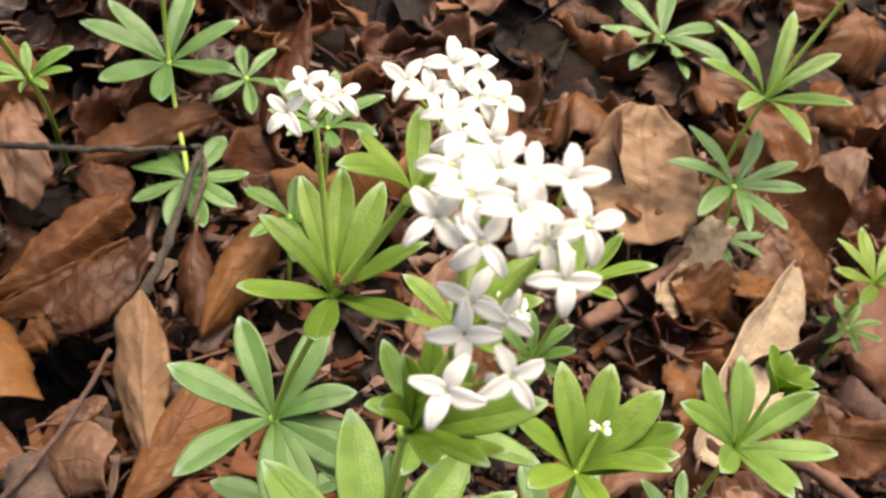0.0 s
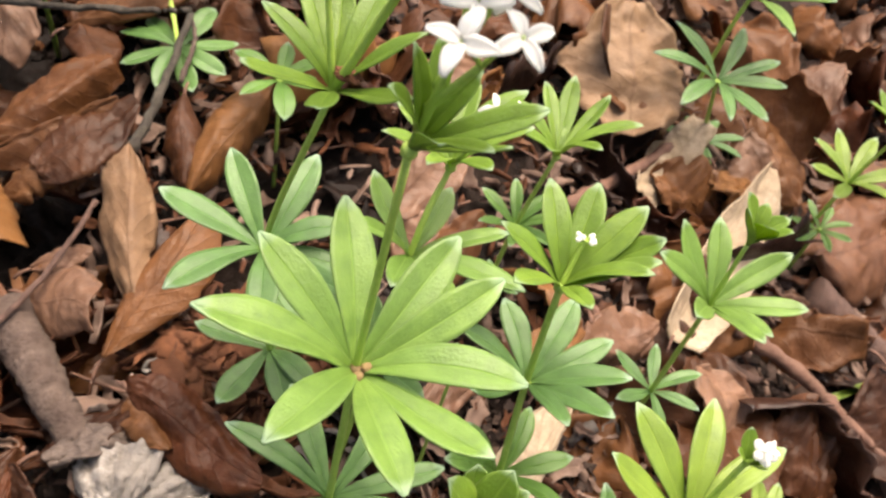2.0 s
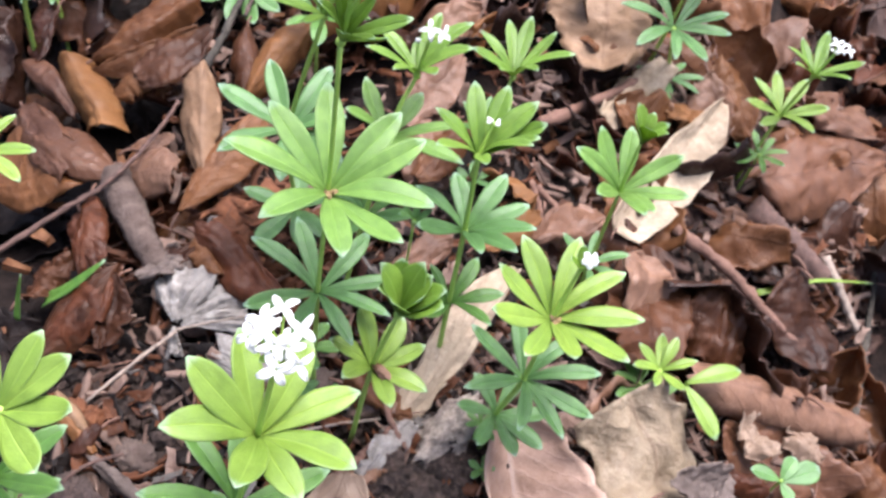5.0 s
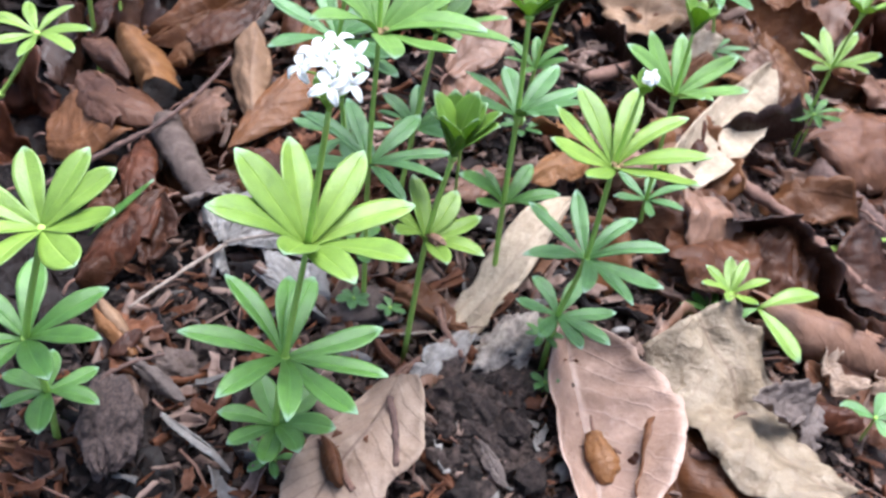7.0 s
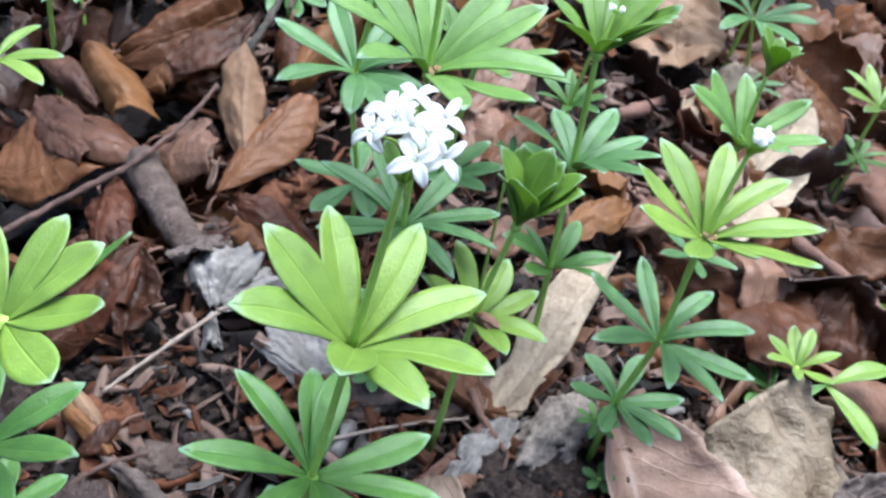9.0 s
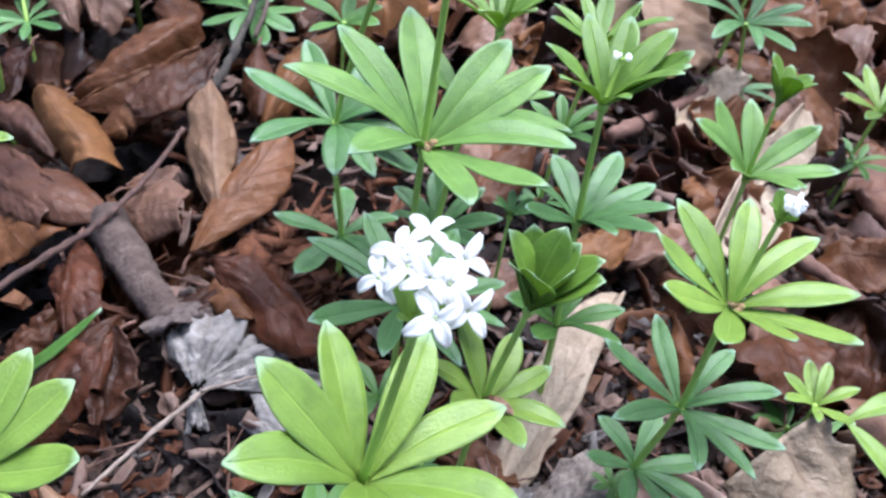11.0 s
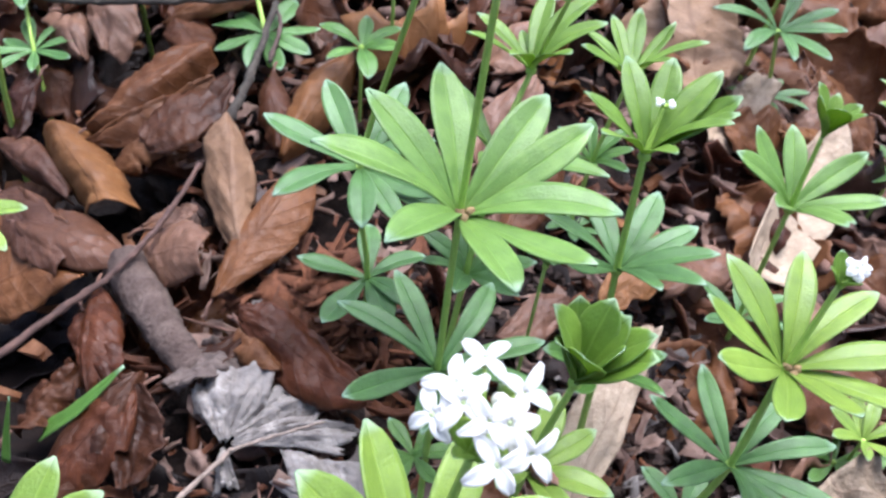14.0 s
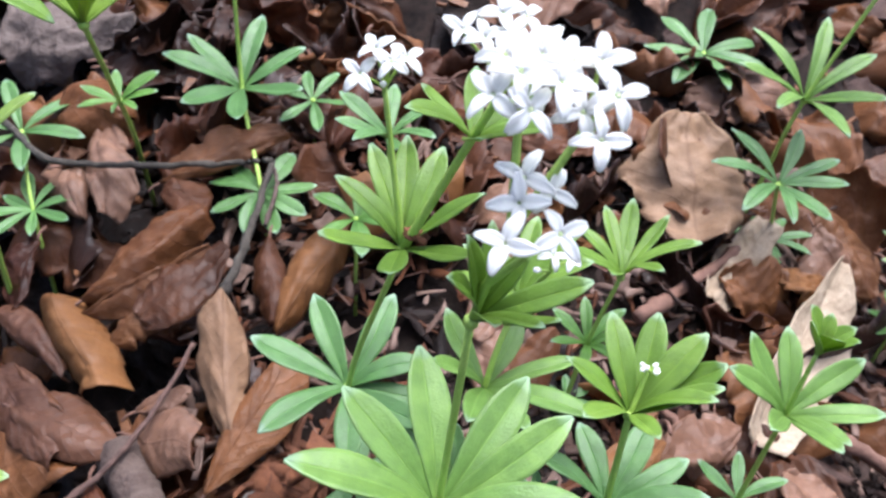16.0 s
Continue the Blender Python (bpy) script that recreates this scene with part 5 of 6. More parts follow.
palmate((-0.0932, 0.0070, -0.0027), [
    ([(-0.1045, 0.0175, -0.0021), (-0.1047, 0.0261, 0.0016), (-0.0980, 0.0279, 0.0043), (-0.0890, 0.0302, 0.0056), (-0.0822, 0.0299, 0.0050), (-0.0823, 0.0200, 0.0007)], 4, 0.06),
    ([(-0.0826, 0.0282, -0.0012), (-0.0743, 0.0272, -0.0004), (-0.0669, 0.0234, -0.0027), (-0.0686, 0.0158, -0.0041)], 3, 0.12),
    ([(-0.0671, 0.0174, -0.0034), (-0.0551, 0.0178, -0.0033), (-0.0605, 0.0083, -0.0051)], 2, 0.08),
    ([(-0.0536, 0.0063, -0.0044), (-0.0448, -0.0132, -0.0098), (-0.0572, -0.0147, -0.0092)], 2, 0.42),
    ([(-0.0872, -0.0019, -0.0071), (-0.0907, -0.0050, -0.0070), (-0.0937, -0.0054, -0.0076)], 1, 0.1),
], "crumpled whitish-grey weathered maple leaf with torn lobes", 71)
fallen("dull", (-0.1120, 0.0240, -0.0040), (-0.0900, 0.0420, 0.0030), (-0.1100, 0.0380, 0.0005), (-0.0930, 0.0270, -0.0010), 0.002, (0.5, 0.4), 1.4, "grey rotten leaf rag on the litter")


def scatter():
    """Loose leaves between the ones that stand out, and the layer under them, darkened as gap shade."""
    rng = random.Random(11)
    kinds = ["tan", "brown", "brown", "red", "red", "brown", "pink", "orange", "dark", "copper"]
    shapes = {}
    for c in sorted(set(kinds) | {"tan", "buff", "cream"}):
        for k in range(4):
            w = rng.uniform(0.012, 0.020)
            shapes[c, k], _ = dry_blade((-0.026, 0, 0), (0.026, 0, rng.uniform(-0.004, 0.006)), (0, w, rng.uniform(-0.004, 0.012)), (0, -w * rng.uniform(0.6, 1), rng.uniform(-0.004, 0.012)),
                                        rng.uniform(-0.006, 0.009), (rng.choice((0, 0.3, 0.8)), rng.choice((0, 0.2, 0.6))), 500 + 10 * len(shapes) + k, DRY[c], 1.25, 30, 14, 1.0)
    v, f = tube(bent([(-0.026, 0, 0), (-0.029, 0.001, 0.0005), (-0.033, 0.003, -0.001)], 3), [0.0006] * 6 + [0.0005], 6)
    stalk = smooth_mesh("leaf_stalk", v, f, TWIG_RED)
    count, away = 0, []
    while count < 330:
        x, y = (rng.uniform(-0.34, 0.34), rng.uniform(-0.16, 0.56)) if count < 235 else (rng.uniform(0.0, 0.42), rng.uniform(0.22, 0.62))
        bare = x > 0.0 and y < 0.05 or (-0.15 < x < 0.05 and y < 0.01)
        chosen = x < -0.03 and 0 < y < 0.26
        if bare and rng.random() < 0.97 or chosen and rng.random() < 0.45:
            continue
        if rng.random() < 0.8 and any((x - q.x) ** 2 + (y - q.y) ** 2 < 0.024 ** 2 for q in CHOSEN):
            continue
        if x < -0.04 and y > 0.02 and rng.random() < 0.5:
            continue
        count += 1
        # the extra dark leaves paint gap shade, most of all on the left
        c = kinds[rng.randrange(10)] if x < 0.05 else rng.choice(["pink", "tan", "copper", "brown", "dark", "red", "brown"])
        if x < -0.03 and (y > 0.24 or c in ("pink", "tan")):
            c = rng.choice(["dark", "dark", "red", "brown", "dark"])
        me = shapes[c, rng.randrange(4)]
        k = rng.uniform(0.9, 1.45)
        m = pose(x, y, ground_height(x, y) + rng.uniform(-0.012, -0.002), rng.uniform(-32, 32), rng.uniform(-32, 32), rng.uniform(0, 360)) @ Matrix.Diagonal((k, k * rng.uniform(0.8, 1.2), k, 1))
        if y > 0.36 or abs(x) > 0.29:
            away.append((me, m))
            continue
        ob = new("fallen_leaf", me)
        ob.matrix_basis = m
        tagged(ob, {"pink": "pinkish dry beech leaf in the litter", "dark": "dark beech leaf, toned as shade between lighter leaves"}.get(c, "dry curled " + ("russet" if c == "red" else c) + " beech leaf in the litter"), "leaf", "fallen leaves")
        child("leaf_stalk", stalk, ob, Matrix())
    bm = bmesh.new()
    tones = sorted({me.materials[0].name for me, m in away})
    for me, m in away:
        first = len(bm.faces)
        last = len(bm.verts)
        bm.from_mesh(me)
        bm.verts.ensure_lookup_table()
        bm.faces.ensure_lookup_table()
        for v in bm.verts[last:]:
            v.co = m @ v.co
        for f in bm.faces[first:]:
            f.material_index = tones.index(me.materials[0].name)
    joint = bpy.data.meshes.new("far_leaves")
    bm.to_mesh(joint)
    bm.free()
    for tone in tones:
        joint.materials.append(bpy.data.materials[tone])
    tagged(new("far_leaves", joint), "brown and pinkish dry beech leaves further off", "leaf litter", kind="stuff")
    # steep leaves added to deepen the pits, many coloured dark as shade
    for k in range(34):
        x, y = rng.uniform(-0.24, -0.05), rng.uniform(0.06, 0.36)
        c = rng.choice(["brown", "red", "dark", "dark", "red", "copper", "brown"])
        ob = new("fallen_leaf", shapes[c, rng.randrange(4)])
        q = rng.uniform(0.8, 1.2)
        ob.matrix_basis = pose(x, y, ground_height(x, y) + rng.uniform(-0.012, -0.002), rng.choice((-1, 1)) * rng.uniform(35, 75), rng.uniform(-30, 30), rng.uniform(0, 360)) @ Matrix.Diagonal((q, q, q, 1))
        tagged(ob, "dry beech leaf standing steeply in the litter", "leaf", "fallen leaves")
        child("leaf_stalk", stalk, ob, Matrix())
    # the lower layer; on the left its near-black colour paints shade into the gaps
    protos = [sheet(10, 7, lambda s, t, q=q: ((s - 0.5) * 0.048 * (1 + 0.3 * noise.noise((t * 3, q, 0))), t * 0.016 * (1 + 0.5 * noise.noise((s * 6, q * 3 + (t > 0), 0))) * math.sin(math.pi * max(0.03, min(0.97, s))) ** 0.7, 0.008 * noise.noise((s * 4 + q * 9, t * 2.2, q)) + 0.004 * abs(noise.noise((s * 9 + q, t * 5, q))) + 0.0012 * q * t * t), 0.0005) for q in range(5)]
    low = [sheet(4, 2, lambda s, t, q=q: ((s - 0.5) * 0.055, t * 0.019 * math.sin(math.pi * max(0.05, min(0.95, s))) ** 0.7, 0.004 * math.sin(4 * s + q) + (0.003 + 0.003 * q) * t * t), 0.0005) for q in range(5)]
    layers = ([], [], []), ([], [], [])
    for i in range(5900):
        far = i > 2200
        if far:
            a, q = rng.uniform(0, 6.283), 0.35 + 1.5 * rng.random() ** 1.3
            x, y = q * math.cos(a), 0.1 + q * math.sin(a)
        else:
            x, y = rng.uniform(-0.42, 0.42), rng.uniform(-0.22, 0.75)
        if not far and 0.0 < x < 0.2 and y < 0.1 and rng.random() < 0.6 or (not far and abs(x + 0.03) < 0.07 and y < -0.03 and rng.random() < 0.7):
            continue
        v, f, uv = (low if far else protos)[rng.randrange(5)]
        k = rng.uniform(0.5, 1.15) if x < 0.045 or far else rng.uniform(0.3, 0.85)
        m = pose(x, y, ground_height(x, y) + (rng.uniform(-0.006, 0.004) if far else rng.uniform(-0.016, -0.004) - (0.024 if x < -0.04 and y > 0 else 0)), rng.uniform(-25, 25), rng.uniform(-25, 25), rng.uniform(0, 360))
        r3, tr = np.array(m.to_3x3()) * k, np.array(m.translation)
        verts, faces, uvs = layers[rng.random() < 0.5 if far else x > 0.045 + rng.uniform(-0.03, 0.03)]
        base = len(verts)
        verts += list(v @ r3.T + tr)
        faces += [tuple(j + base for j in face) for face in f]
        uvs += uv
    for (verts, faces, uvs), material, words in zip(layers, (UNDER_SHADED, UNDER_PALE), ("layer of brown beech leaves, darkened to paint shade in gaps", "layer of greyish brown broken beech leaves")):
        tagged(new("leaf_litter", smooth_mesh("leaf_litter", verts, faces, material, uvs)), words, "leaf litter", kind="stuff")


scatter()


def shards(name, material, count, size, thin, label, category, seed, where):
    """Crumbs and splinters, far too many to count."""
    rng = random.Random(seed)
    cube = [(-1, -1, -1), (1, -1, -1), (1, 1, -1), (-1, 1, -1), (-1, -1, 1), (1, -1, 1), (1, 1, 1), (-1, 1, 1)]
    quads = [(0, 3, 2, 1), (4, 5, 6, 7), (0, 1, 5, 4), (1, 2, 6, 5), (2, 3, 7, 6), (3, 0, 4, 7)]
    verts, faces = [], []
    while len(verts) < 8 * count:
        x, y = where(rng)
        k = size * rng.uniform(0.4, 1.6)
        m = pose(x, y, ground_height(x, y) + rng.uniform(-0.009, 0.0005), rng.uniform(-25, 25), rng.uniform(-25, 25), rng.uniform(0, 360))
        base = len(verts)
        taper = rng.uniform(0.2, 0.9)
        for a, b, c in cube:
            s = taper if a > 0 else 1
            j = rng.uniform(0.7, 1.3)
            verts.append(m @ Vector((a * k * j, b * k * thin * s * rng.uniform(0.7, 1.3), c * k * thin * 0.7 * s)))
        faces += [tuple(i + base for i in q) for q in quads]
    me = smooth_mesh(name, verts, faces, material)
    me.polygons.foreach_set("use_smooth", [False] * len(me.polygons))
    tagged(new(name, me), label, category, kind="stuff")


shards("soil_crumbs", CRUMB, 12000, 0.0013, 0.85, "dark crumbs of forest soil", "soil", 21, lambda r: (r.uniform(-0.04, 0.2), r.uniform(-0.16, 0.12)) if r.random() < 0.8 else (r.uniform(-0.14, -0.04), r.uniform(-0.16, 0.0)))
shards("wood_splinters", CHIP, 330, 0.0050, 0.14, "orange-brown wood splinters and bud scales", "wood chips", 22, lambda r: (r.uniform(-0.06, 0.2), r.uniform(-0.15, 0.07)))
shards("wood_fibres", CHIP, 260, 0.008, 0.12, "heap of orange rotten wood fibres", "wood chips", 24, lambda r: (r.gauss(-0.068, 0.012), r.gauss(0.066, 0.010)))
shards("leaf_crumbs", DRY["tan"], 420, 0.0035, 0.45, "small broken bits of dry leaf", "leaf litter", 23, lambda r: (r.uniform(-0.2, 0.26), r.uniform(-0.16, 0.4)))


def lumps(name, material, count, small, large, label, category, seed, where, lift=0.0):
    """Uneven crumbs of earth, heaped on the soil."""
    rng = random.Random(seed)
    bm = bmesh.new()
    bmesh.ops.create_icosphere(bm, subdivisions=2, radius=1.0)
    ball = [v.co.copy() for v in bm.verts]
    tris = [tuple(v.index for v in f.verts) for f in bm.faces]
    bm.free()
    forms = []
    for k in range(8):
        off = Vector((k * 7.3, k * 3.1, 1))
        forms.append(np.array([d * (1 + 0.7 * noise.noise(d * 1.1 + off) + 0.45 * noise.noise(d * 2.7 + off) + 0.22 * noise.noise(d * 6.5 + off)) for d in ball]))
    verts, faces = [], []
    for i in range(count):
        x, y = where(rng)
        k = small + (large - small) * rng.random() ** 3
        m = pose(x, y, ground_height(x, y) + rng.uniform(-0.009, -0.002 + lift), rng.uniform(0, 360), rng.uniform(0, 360), 0)
        base = len(verts)
        verts += list(forms[rng.randrange(8)] @ (np.array(m.to_3x3()) * k).T + np.array(m.translation))
        faces += [tuple(j + base for j in face) for face in tris]
    me = smooth_mesh(name, verts, faces, material)
    me.polygons.foreach_set("use_smooth", [False] * len(me.polygons))
    tagged(new(name, me), label, category, kind="stuff")


def bare_soil(r):
    return (r.uniform(-0.15, 0.16), r.uniform(-0.16, 0.03)) if r.random() < 0.93 else (r.uniform(0.0, 0.2), r.uniform(0.0, 0.2))


lumps("soil_crumb_heap", CLOD, 640, 0.0009, 0.0058, "heap of dark crumbly soil lumps", "soil", 28, lambda r: (r.gauss(0.012, 0.0085), r.gauss(-0.039, 0.011)), 0.007)
lumps("soil_lumps", CLOD, 800, 0.0012, 0.0055, "dark crumbly lumps of forest soil", "soil", 27, bare_soil)


def flakes(name, material, count, size, label, seed, where):
    """Curled torn bits of leaf and bud scale."""
    rng = random.Random(seed)
    verts, faces, uvs = [], [], []
    for i in range(count):
        x, y = where(rng)
        k, w, curl = size * rng.uniform(0.4, 1.5), rng.uniform(0.2, 0.6), rng.uniform(-0.9, 0.9)
        a, c, e = rng.uniform(0.2, 1), rng.uniform(0.3, 1), rng.uniform(-0.4, 0.4)
        v, f, uv = sheet(4, 3, lambda s, t: ((s - 0.5) * 2 + e * t * 0.5, t * w * (a + (c - a) * s) * (1 + 0.3 * math.sin(9 * s + i)), curl * (s - 0.5) ** 2 + curl * 0.5 * t * t), 0.05)
        m = pose(x, y, ground_height(x, y) + rng.uniform(-0.006, 0.004), rng.uniform(-35, 35), rng.uniform(-35, 35), rng.uniform(0, 360))
        r3, tr = np.array(m.to_3x3()) * k, np.array(m.translation)
        base = len(verts)
        verts += list(v @ r3.T + tr)
        faces += [tuple(j + base for j in face) for face in f]
        uvs += uv
    tagged(new(name, smooth_mesh(name, verts, faces, material, uvs)), label, "leaf litter", kind="stuff")


def centre_right(r):
    return (r.uniform(-0.13, 0.24), r.uniform(-0.16, 0.26))


def rods(name, material, count, thick, long, label, seed, where):
    """Thin straws and twiglets."""
    rng = random.Random(seed)
    pieces = []
    for i in range(count):
        x, y = where(rng)
        a, q = rng.uniform(0, 6.283), long * rng.uniform(0.3, 1)
        z = ground_height(x, y)
        d = Vector((math.cos(a), math.sin(a), rng.uniform(-0.25, 0.25))) * q
        p = Vector((x, y, z + rng.uniform(-0.004, 0.005)))
        side = Vector((-d.y, d.x, 0)) * rng.uniform(-0.15, 0.15)
        r = thick * rng.uniform(0.5, 1.4)
        pieces.append(tube([p - d / 2, p + side * 0.6, p + d / 2], [r, r * 0.9, r * 0.6], 5))
    v, f = joined(pieces)
    tagged(new(name, smooth_mesh(name, v, f, material)), label, "twigs", kind="stuff")


flakes("leaf_flakes", FLAKE, 1800, 0.0055, "torn pale bits of dry leaf on the soil", 31, centre_right)
flakes("russet_flakes", FLAKE_RED, 1700, 0.0042, "russet bud scales and leaf bits on the soil", 32, centre_right)
flakes("grey_flakes", FLAKE_GREY, 260, 0.0050, "grey weathered bits of leaf and bark", 33, lambda r: (r.uniform(-0.11, 0.12), r.uniform(-0.16, 0.08)))
flakes("wood_flakes", CHIP, 160, 0.0075, "orange flakes of rotten wood", 34, lambda r: (r.gauss(-0.066, 0.014), r.gauss(0.062, 0.012)))
flakes("husk_flakes", FLAKE_RED, 260, 0.0065, "russet curled husk and leaf bits on the soil", 36, lambda r: (r.uniform(-0.14, 0.03), r.uniform(-0.13, 0.03)))
rods("straws", TWIG_RED, 260, 0.0005, 0.035, "thin reddish straws and twiglets in the litter", 35, centre_right)


# ---- twigs, bark and blades ----
def twig(name, points, thick, material, label, seed):
    rng = random.Random(seed)
    stout = thick > 0.003
    line = bent(points, 22 if stout else 9)
    n = len(line)
    radii = [thick * (1.15 - 0.4 * i / n) * (1 + (0.3 if thick < 0.003 and rng.random() < 0.12 else 0) + rng.uniform(-0.05, 0.05)) for i in range(n)]
    loose = min(thick, 0.0016) * 0.25
    line = line if stout else [p + Vector((rng.uniform(-1, 1), rng.uniform(-1, 1), rng.uniform(-1, 1))) * loose for p in line]
    v, f = tube(line, radii, 26 if stout else 11, rng, 0.015 if stout else 0.10)
    if stout:
        k = 1.5 / thick
        for i, p in enumerate(v):
            away = p - line[i // 26]
            v[i] = p + away * (0.16 * noise.noise(p * k * 0.3) + 0.10 * noise.noise(p * k * 1.1) + 0.11 * noise.noise(p * k * 2.6))
    return tagged(new(name, smooth_mesh(name, v, f, material)), label, "twig" if name == "twig" else "stick", "twigs")


def chunk(name, x, y, z, sx, sy, sz, bearing, material, label, category, seed):
    """A rough lump of bark or rotten wood."""
    bm = bmesh.new()
    bmesh.ops.create_icosphere(bm, subdivisions=4, radius=1.0)
    off = Vector((seed * 3.1, seed * 1.7, 0))
    for v in bm.verts:
        d = v.co.copy()
        ridge = 1 - 2 * abs(noise.noise(Vector((d.x * 1.2, d.y * 5, d.z * 5)) + off))
        k = 1 + 0.5 * noise.noise(d * 1.4 + off) + 0.20 * ridge + 0.22 * noise.noise(d * 4 + off) + 0.12 * noise.noise(d * 11 + off)
        k += 0.25 * noise.noise(d * 7 + off) + 0.15 * noise.noise(d * 16 + off) if name == "clod" else 0.22 * (1 - 3 * abs(noise.noise(Vector((d.x * 1.6, d.y * 6, d.z * 6)) + off))) + 0.10 * noise.noise(Vector((d.x * 6, d.y * 18, d.z * 18)) + off) + 0.07 * noise.noise(d * 24 + off)
        v.co = Vector((d.x * sx, d.y * sy, d.z * sz)) * k
    me = bpy.data.meshes.new(name)
    bm.to_mesh(me)
    bm.free()
    me.materials.append(material)
    me.polygons.foreach_set("use_smooth", [name != "clod"] * len(me.polygons))
    ob = new(name, me)
    ob.matrix_basis = pose(x, y, z, 0, 0, bearing)
    return tagged(ob, label, category)


def bark_lump(x, y, z, long, wide, high, bearing, label, seed):
    """An old lump of bark, furrowed along its length."""
    bm = bmesh.new()
    bmesh.ops.create_icosphere(bm, subdivisions=6, radius=1.0)
    off = Vector((seed * 3.1, seed * 1.7, 0))
    for v in bm.verts:
        d = v.co.copy()
        a = math.atan2(d.z, d.y) + 0.35 * noise.noise(Vector((d.x * 1.5, 0, 2)) + off) + 0.12 * noise.noise(d * 4 + off)
        furrow = abs(math.sin(a * 7.5)) ** 0.6
        fine = abs(noise.noise(Vector((d.x * 3, a * 5, 1)) + off))
        k = 0.80 + 0.26 * furrow * (0.6 + 0.8 * noise.noise(Vector((d.x * 3, a * 2, 5)) + off)) + 0.14 * noise.noise(d * 1.7 + off) - 0.16 * fine + 0.05 * noise.noise(d * 14 + off)
        v.co = Vector((d.x * long * (1 + 0.12 * noise.noise(Vector((a * 3, 0, 9)) + off)), d.y * wide, d.z * high)) * k
    me = bpy.data.meshes.new("bark_chunk")
    bm.to_mesh(me)
    bm.free()
    me.materials.append(OLD_BARK)
    me.polygons.foreach_set("use_smooth", [True] * len(me.polygons))
    ob = new("bark_chunk", me)
    ob.matrix_basis = pose(x, y, z, 12, 0, bearing)
    return tagged(ob, label, "bark")


def blade(points, width, tone, label):
    line = bent(points, 6)
    n = len(line) - 1

    def shape(s, t):
        i = min(n - 1, int(s * n))
        p = line[i].lerp(line[i + 1], s * n - i)
        along = (line[i + 1] - line[i]).normalized()
        across = along.cross(Vector((0, 0, 1))).normalized()
        half = 0.5 * width * max(0.04, 1 - s) ** 0.6
        return tuple(p + across * t * half + Vector((0, 0, abs(t) * half * 0.4)))

    v, f, uv = sheet(16, 4, shape, 0.0003)
    return tagged(new("grass_blade", smooth_mesh("grass_blade", v, f, GREEN[tone], uv)), label, "grass", "grass blades")


twig("twig", [(-0.1716, 0.0219, -0.0015), (-0.1534, 0.0445, 0.0035), (-0.1388, 0.0615, 0.007), (-0.1291, 0.084, 0.0101), (-0.1232, 0.108, 0.0136)], 0.0011, TWIG, "long brown twig lying across the leaves", 1)
twig("twig", [(-0.1168, 0.1278, 0.0189), (-0.1134, 0.1462, 0.0227), (-0.112, 0.1658, 0.0265), (-0.1105, 0.1896, 0.0312)], 0.0016, TWIG_DARK, "dark knotted twig lying on fallen leaves", 2)
twig("twig", [(-0.2547, 0.2278, 0.0244), (-0.2253, 0.2053, 0.0244), (-0.1997, 0.1842, 0.0268), (-0.1597, 0.178, 0.0334), (-0.1257, 0.178, 0.0377), (-0.1079, 0.1807, 0.0396)], 0.0014, TWIG_DARK, "dark knotted twig lying on fallen leaves", 3)
twig("twig", [(-0.1082, 0.1615, 0.022), (-0.1073, 0.1807, 0.0257), (-0.1113, 0.1921, 0.0276)], 0.0009, BARK, "thin pale twig on the litter", 4)
twig("twig", [(0.1114, 0.1175, -0.0176), (0.1421, 0.1085, -0.0303), (0.169, 0.0935, -0.0435), (0.1948, 0.0825, -0.0563)], 0.0027, TWIG_RED, "reddish brown twig on the soil", 5)
twig("twig", [(0.2187, 0.0581, -0.0746), (0.2275, 0.0901, -0.0765), (0.2377, 0.1338, -0.0746), (0.2441, 0.1704, -0.069)], 0.0017, TWIG_DARK, "thin dark grey twig on the soil", 6)
twig("twig", [(0.0378, 0.1433, 0.0078), (0.0599, 0.1638, 0.0068), (0.0835, 0.1882, 0.0054)], 0.0027, TWIG_RED, "reddish brown twig on the leaves", 7)
twig("twig", [(-0.0129, -0.0328, -0.0097), (-0.008, -0.0249, -0.0095), (-0.0008, -0.0161, -0.0096)], 0.0018, TWIG_RED, "short broken reddish twig", 9)
twig("twig", [(-0.0073, -0.0041, -0.0057), (-0.0027, -0.0131, -0.0071), (0.0054, -0.0225, -0.009)], 0.0012, TWIG_RED, "orange-brown splinter standing in the soil", 10)
twig("twig", [(-0.1116, -0.0621, -0.0065), (-0.1058, -0.0537, -0.0054), (-0.0939, -0.0465, -0.0042)], 0.0008, TWIG, "thin dark twig with a broken end", 11)
twig("twig", [(-0.0893, 0.0036, 0.0015), (-0.0995, -0.0101, -0.0001), (-0.1134, -0.0307, -0.0028)], 0.0007, STRAW, "pale leaf stalk lying on the litter", 12)
twig("twig", [(0.0416, 0.1161, -0.0052), (0.0525, 0.1081, -0.009), (0.0582, 0.0953, -0.0123)], 0.0016, TWIG_RED, "thin reddish twig on the soil", 13)
twig("twig", [(-0.0894, 0.0016, 0.0043), (-0.0778, 0.007, 0.005), (-0.0645, 0.0129, 0.0056)], 0.0005, STRAW, "pale thin leaf stalk on a grey leaf", 14)
twig("twig", [(-0.0546, -0.0331, -0.0088), (-0.0284, -0.0202, -0.0091), (-0.0068, -0.0114, -0.0104)], 0.0006, STRAW, "thin grey straw lying on the soil", 15)
twig("stick", [(-0.1413, 0.0713, -0.0014), (-0.1267, 0.0534, -0.0014), (-0.1166, 0.0414, -0.0016), (-0.1061, 0.0308, -0.0018)], 0.0067, BARK, "short grey weathered bark stick", 16)
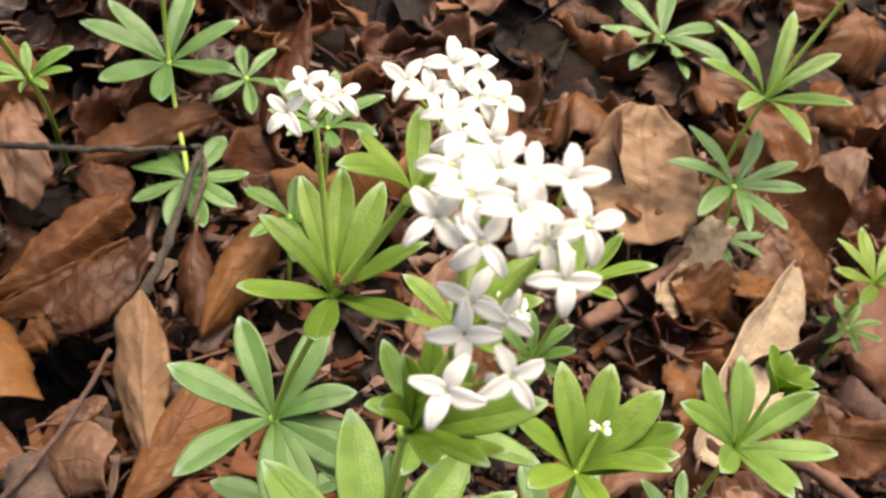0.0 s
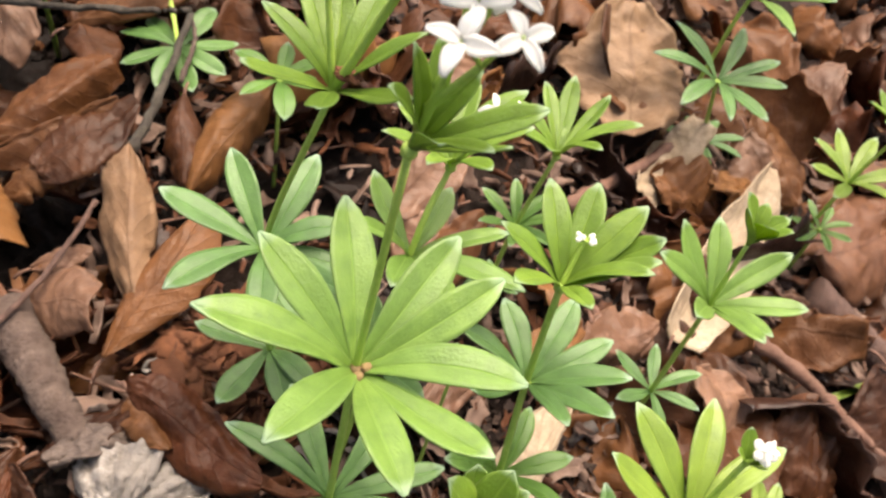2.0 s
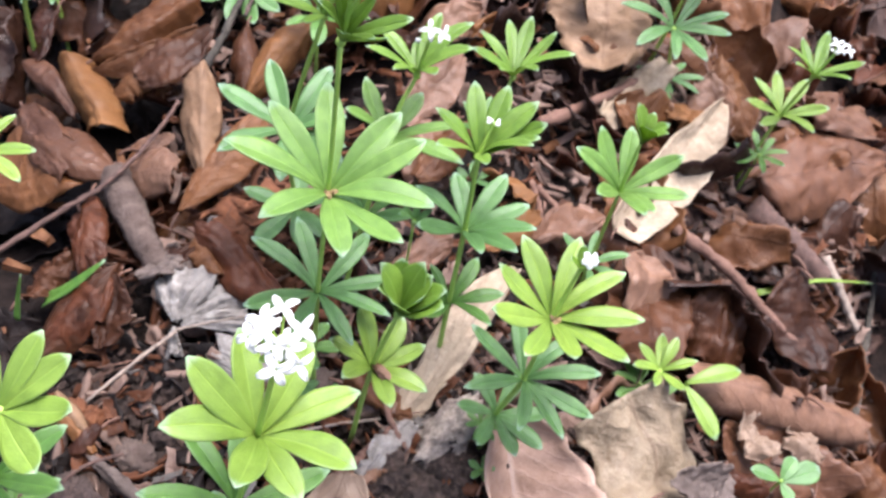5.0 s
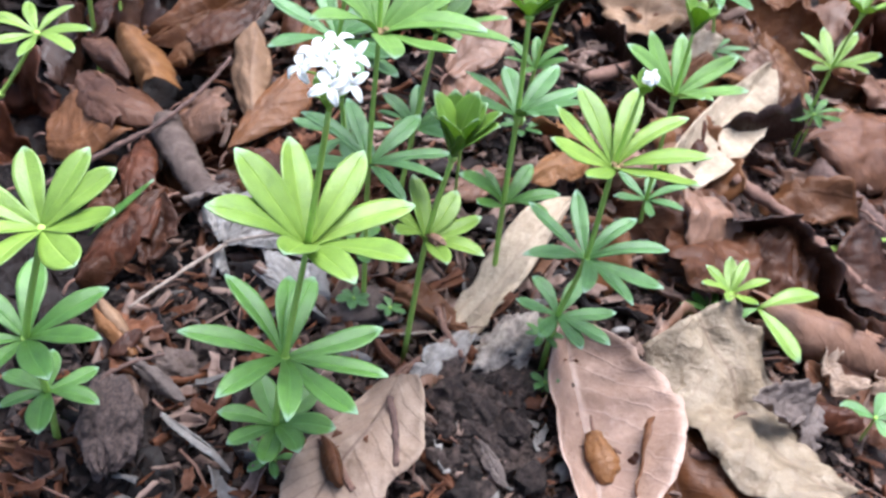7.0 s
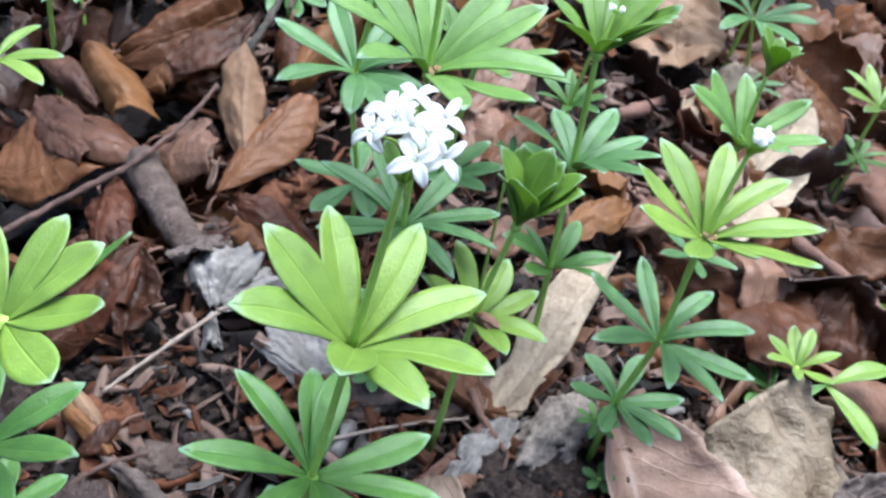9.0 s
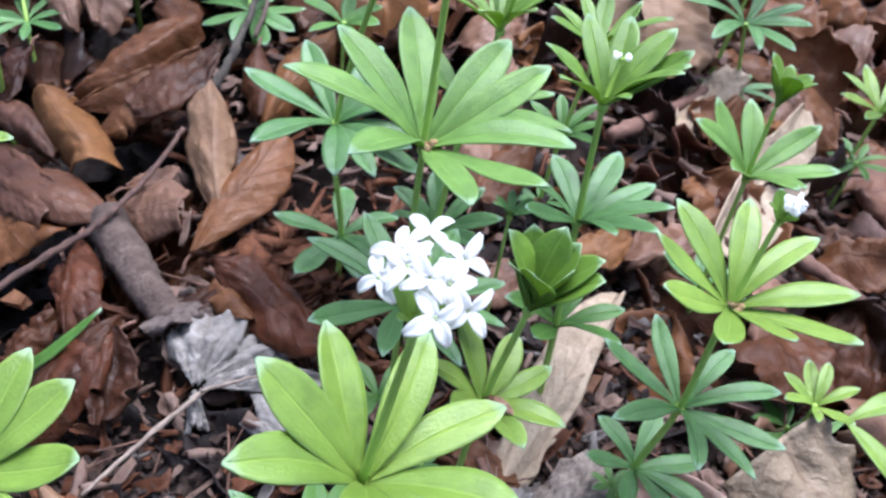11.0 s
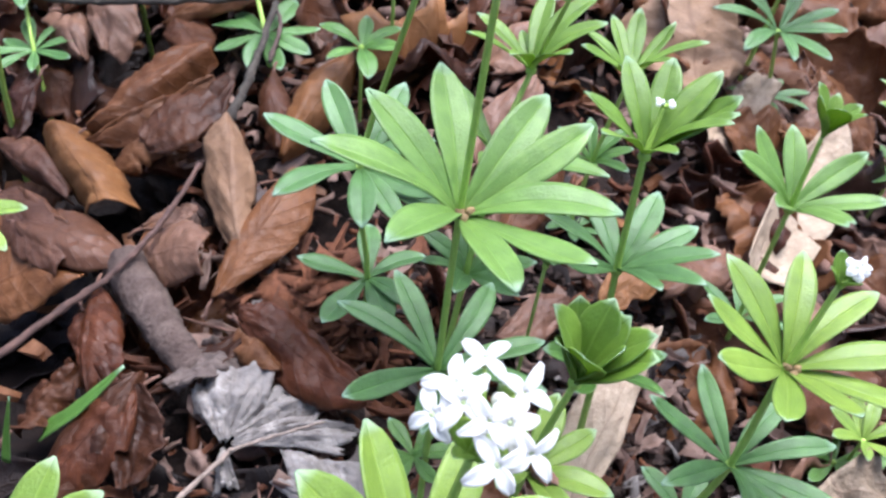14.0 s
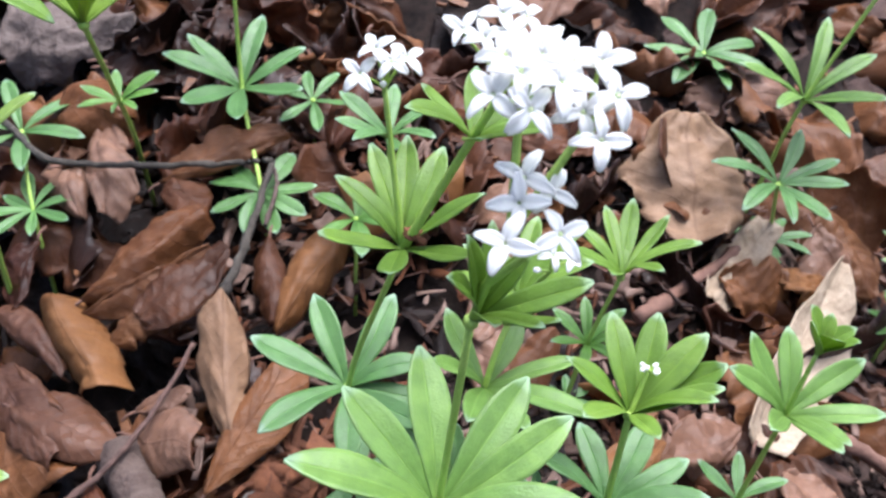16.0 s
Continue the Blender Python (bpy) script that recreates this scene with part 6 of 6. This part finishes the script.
twig("twig", [(-0.0159, -0.0477, -0.0055), (-0.0119, -0.0581, -0.0069), (-0.0088, -0.0707, -0.0085)], 0.0011, TWIG, "thin dark twig on a pale leaf", 24)
bark_lump(-0.1020, -0.0730, -0.0095, 0.0200, 0.0105, 0.0100, 112, "ribbed grey-brown lump of old bark", 1)
chunk("rotten_wood", 0.0195, -0.0095, -0.0150, 0.0145, 0.0070, 0.0068, 55, ROTTEN, "whitish rotten piece of wood", "wood", 2)
chunk("bark_chunk", -0.0913, -0.0441, -0.0139, 0.0055, 0.007, 0.004, 70, BARK, "grey glinting broken twig end", "bark", 3)
chunk("bark_chunk", -0.0378, -0.0064, -0.0112, 0.012, 0.008, 0.004, 20, BARK, "dark grey flake of bark on the soil", "bark", 4)
chunk("clod", 0.0307, -0.0507, -0.0290, 0.010, 0.008, 0.007, 50, CLOD, "dark crumbly clod of soil", "soil", 6)
chunk("clod", 0.0240, -0.0240, -0.0220, 0.0105, 0.009, 0.0065, 10, CLOD, "dark crumbly clod of soil", "soil", 7)
chunk("beech_husk", -0.1180, -0.0323, -0.0144, 0.006, 0.005, 0.0045, 30, CHIP, "open brown beech nut husk", "husk", 8)
chunk("beech_husk", -0.1115, -0.0333, -0.0139, 0.004, 0.004, 0.004, 80, CHIP, "open brown beech nut husk", "husk", 9)
twig("stick", [(0.1556, 0.1542, -0.034), (0.1795, 0.1465, -0.0457), (0.2045, 0.138, -0.0593)], 0.0077, TWIG, "dark damp broken stick on the soil", 17)
twig("twig", [(-0.0345, -0.0662, -0.0068), (-0.0284, -0.0724, -0.0078), (-0.0201, -0.0813, -0.0093)], 0.0013, TWIG_RED, "pointed orange splinter on a pale leaf", 18)
twig("twig", [(0.0896, -0.0314, -0.028), (0.0997, -0.0327, -0.0311), (0.1118, -0.0351, -0.0352)], 0.0017, TWIG_RED, "pinkish wood splinter on the soil", 19)
twig("twig", [(-0.0173, -0.0377, -0.0097), (-0.01, -0.0276, -0.0095), (-0.0016, -0.0154, -0.0094)], 0.0019, TWIG_RED, "reddish broken twig on the soil", 20)
twig("twig", [(0.2051, 0.1506, -0.0553), (0.2193, 0.1314, -0.0662), (0.2274, 0.1193, -0.0729)], 0.0024, STRAW, "pale broken twig on the soil", 21)
twig("twig", [(0.0383, 0.1164, -0.0024), (0.0443, 0.1037, -0.0061), (0.0465, 0.0924, -0.0079)], 0.0013, TWIG_RED, "thin reddish twig on the soil", 22)
twig("twig", [(-0.0966, 0.0506, 0.0065), (-0.0918, 0.0399, 0.0057), (-0.0852, 0.028, 0.0048)], 0.0005, STRAW, "thin pale straw on the litter", 23)
blade([(-0.1487, 0.0111, -0.0118), (-0.1364, 0.0129, -0.0001), (-0.1232, 0.0211, 0.012)], 0.0075, "old", "green grass blade rising from the litter")
blade([(-0.1564, 0.0018, -0.0138), (-0.1551, 0.0063, -0.0032), (-0.1531, 0.0104, 0.0075)], 0.003, "old", "short green grass blade")
blade([(0.1626, 0.1105, -0.0462), (0.1932, 0.1259, -0.047), (0.2339, 0.1439, -0.0616)], 0.0035, "mid", "thin yellow-green grass blade")
chunk("bud_scale", -0.0428, 0.0553, 0.1278, 0.0024, 0.0014, 0.0008, -20, CHIP, "small orange bud scale caught on a leaf ring", "bud scale", 12)
chunk("bud_scale", -0.0076, -0.0195, 0.0419, 0.0035, 0.0014, 0.0012, -35, DRY["pink"], "pale pinkish bud scale on a leaf ring", "bud scale", 13)
chunk("bud_scale", -0.1625, 0.0718, -0.0025, 0.0085, 0.0018, 0.0011, -4, STRAW, "pale yellowish dry scale lying on a leaf", "bud scale", 16)
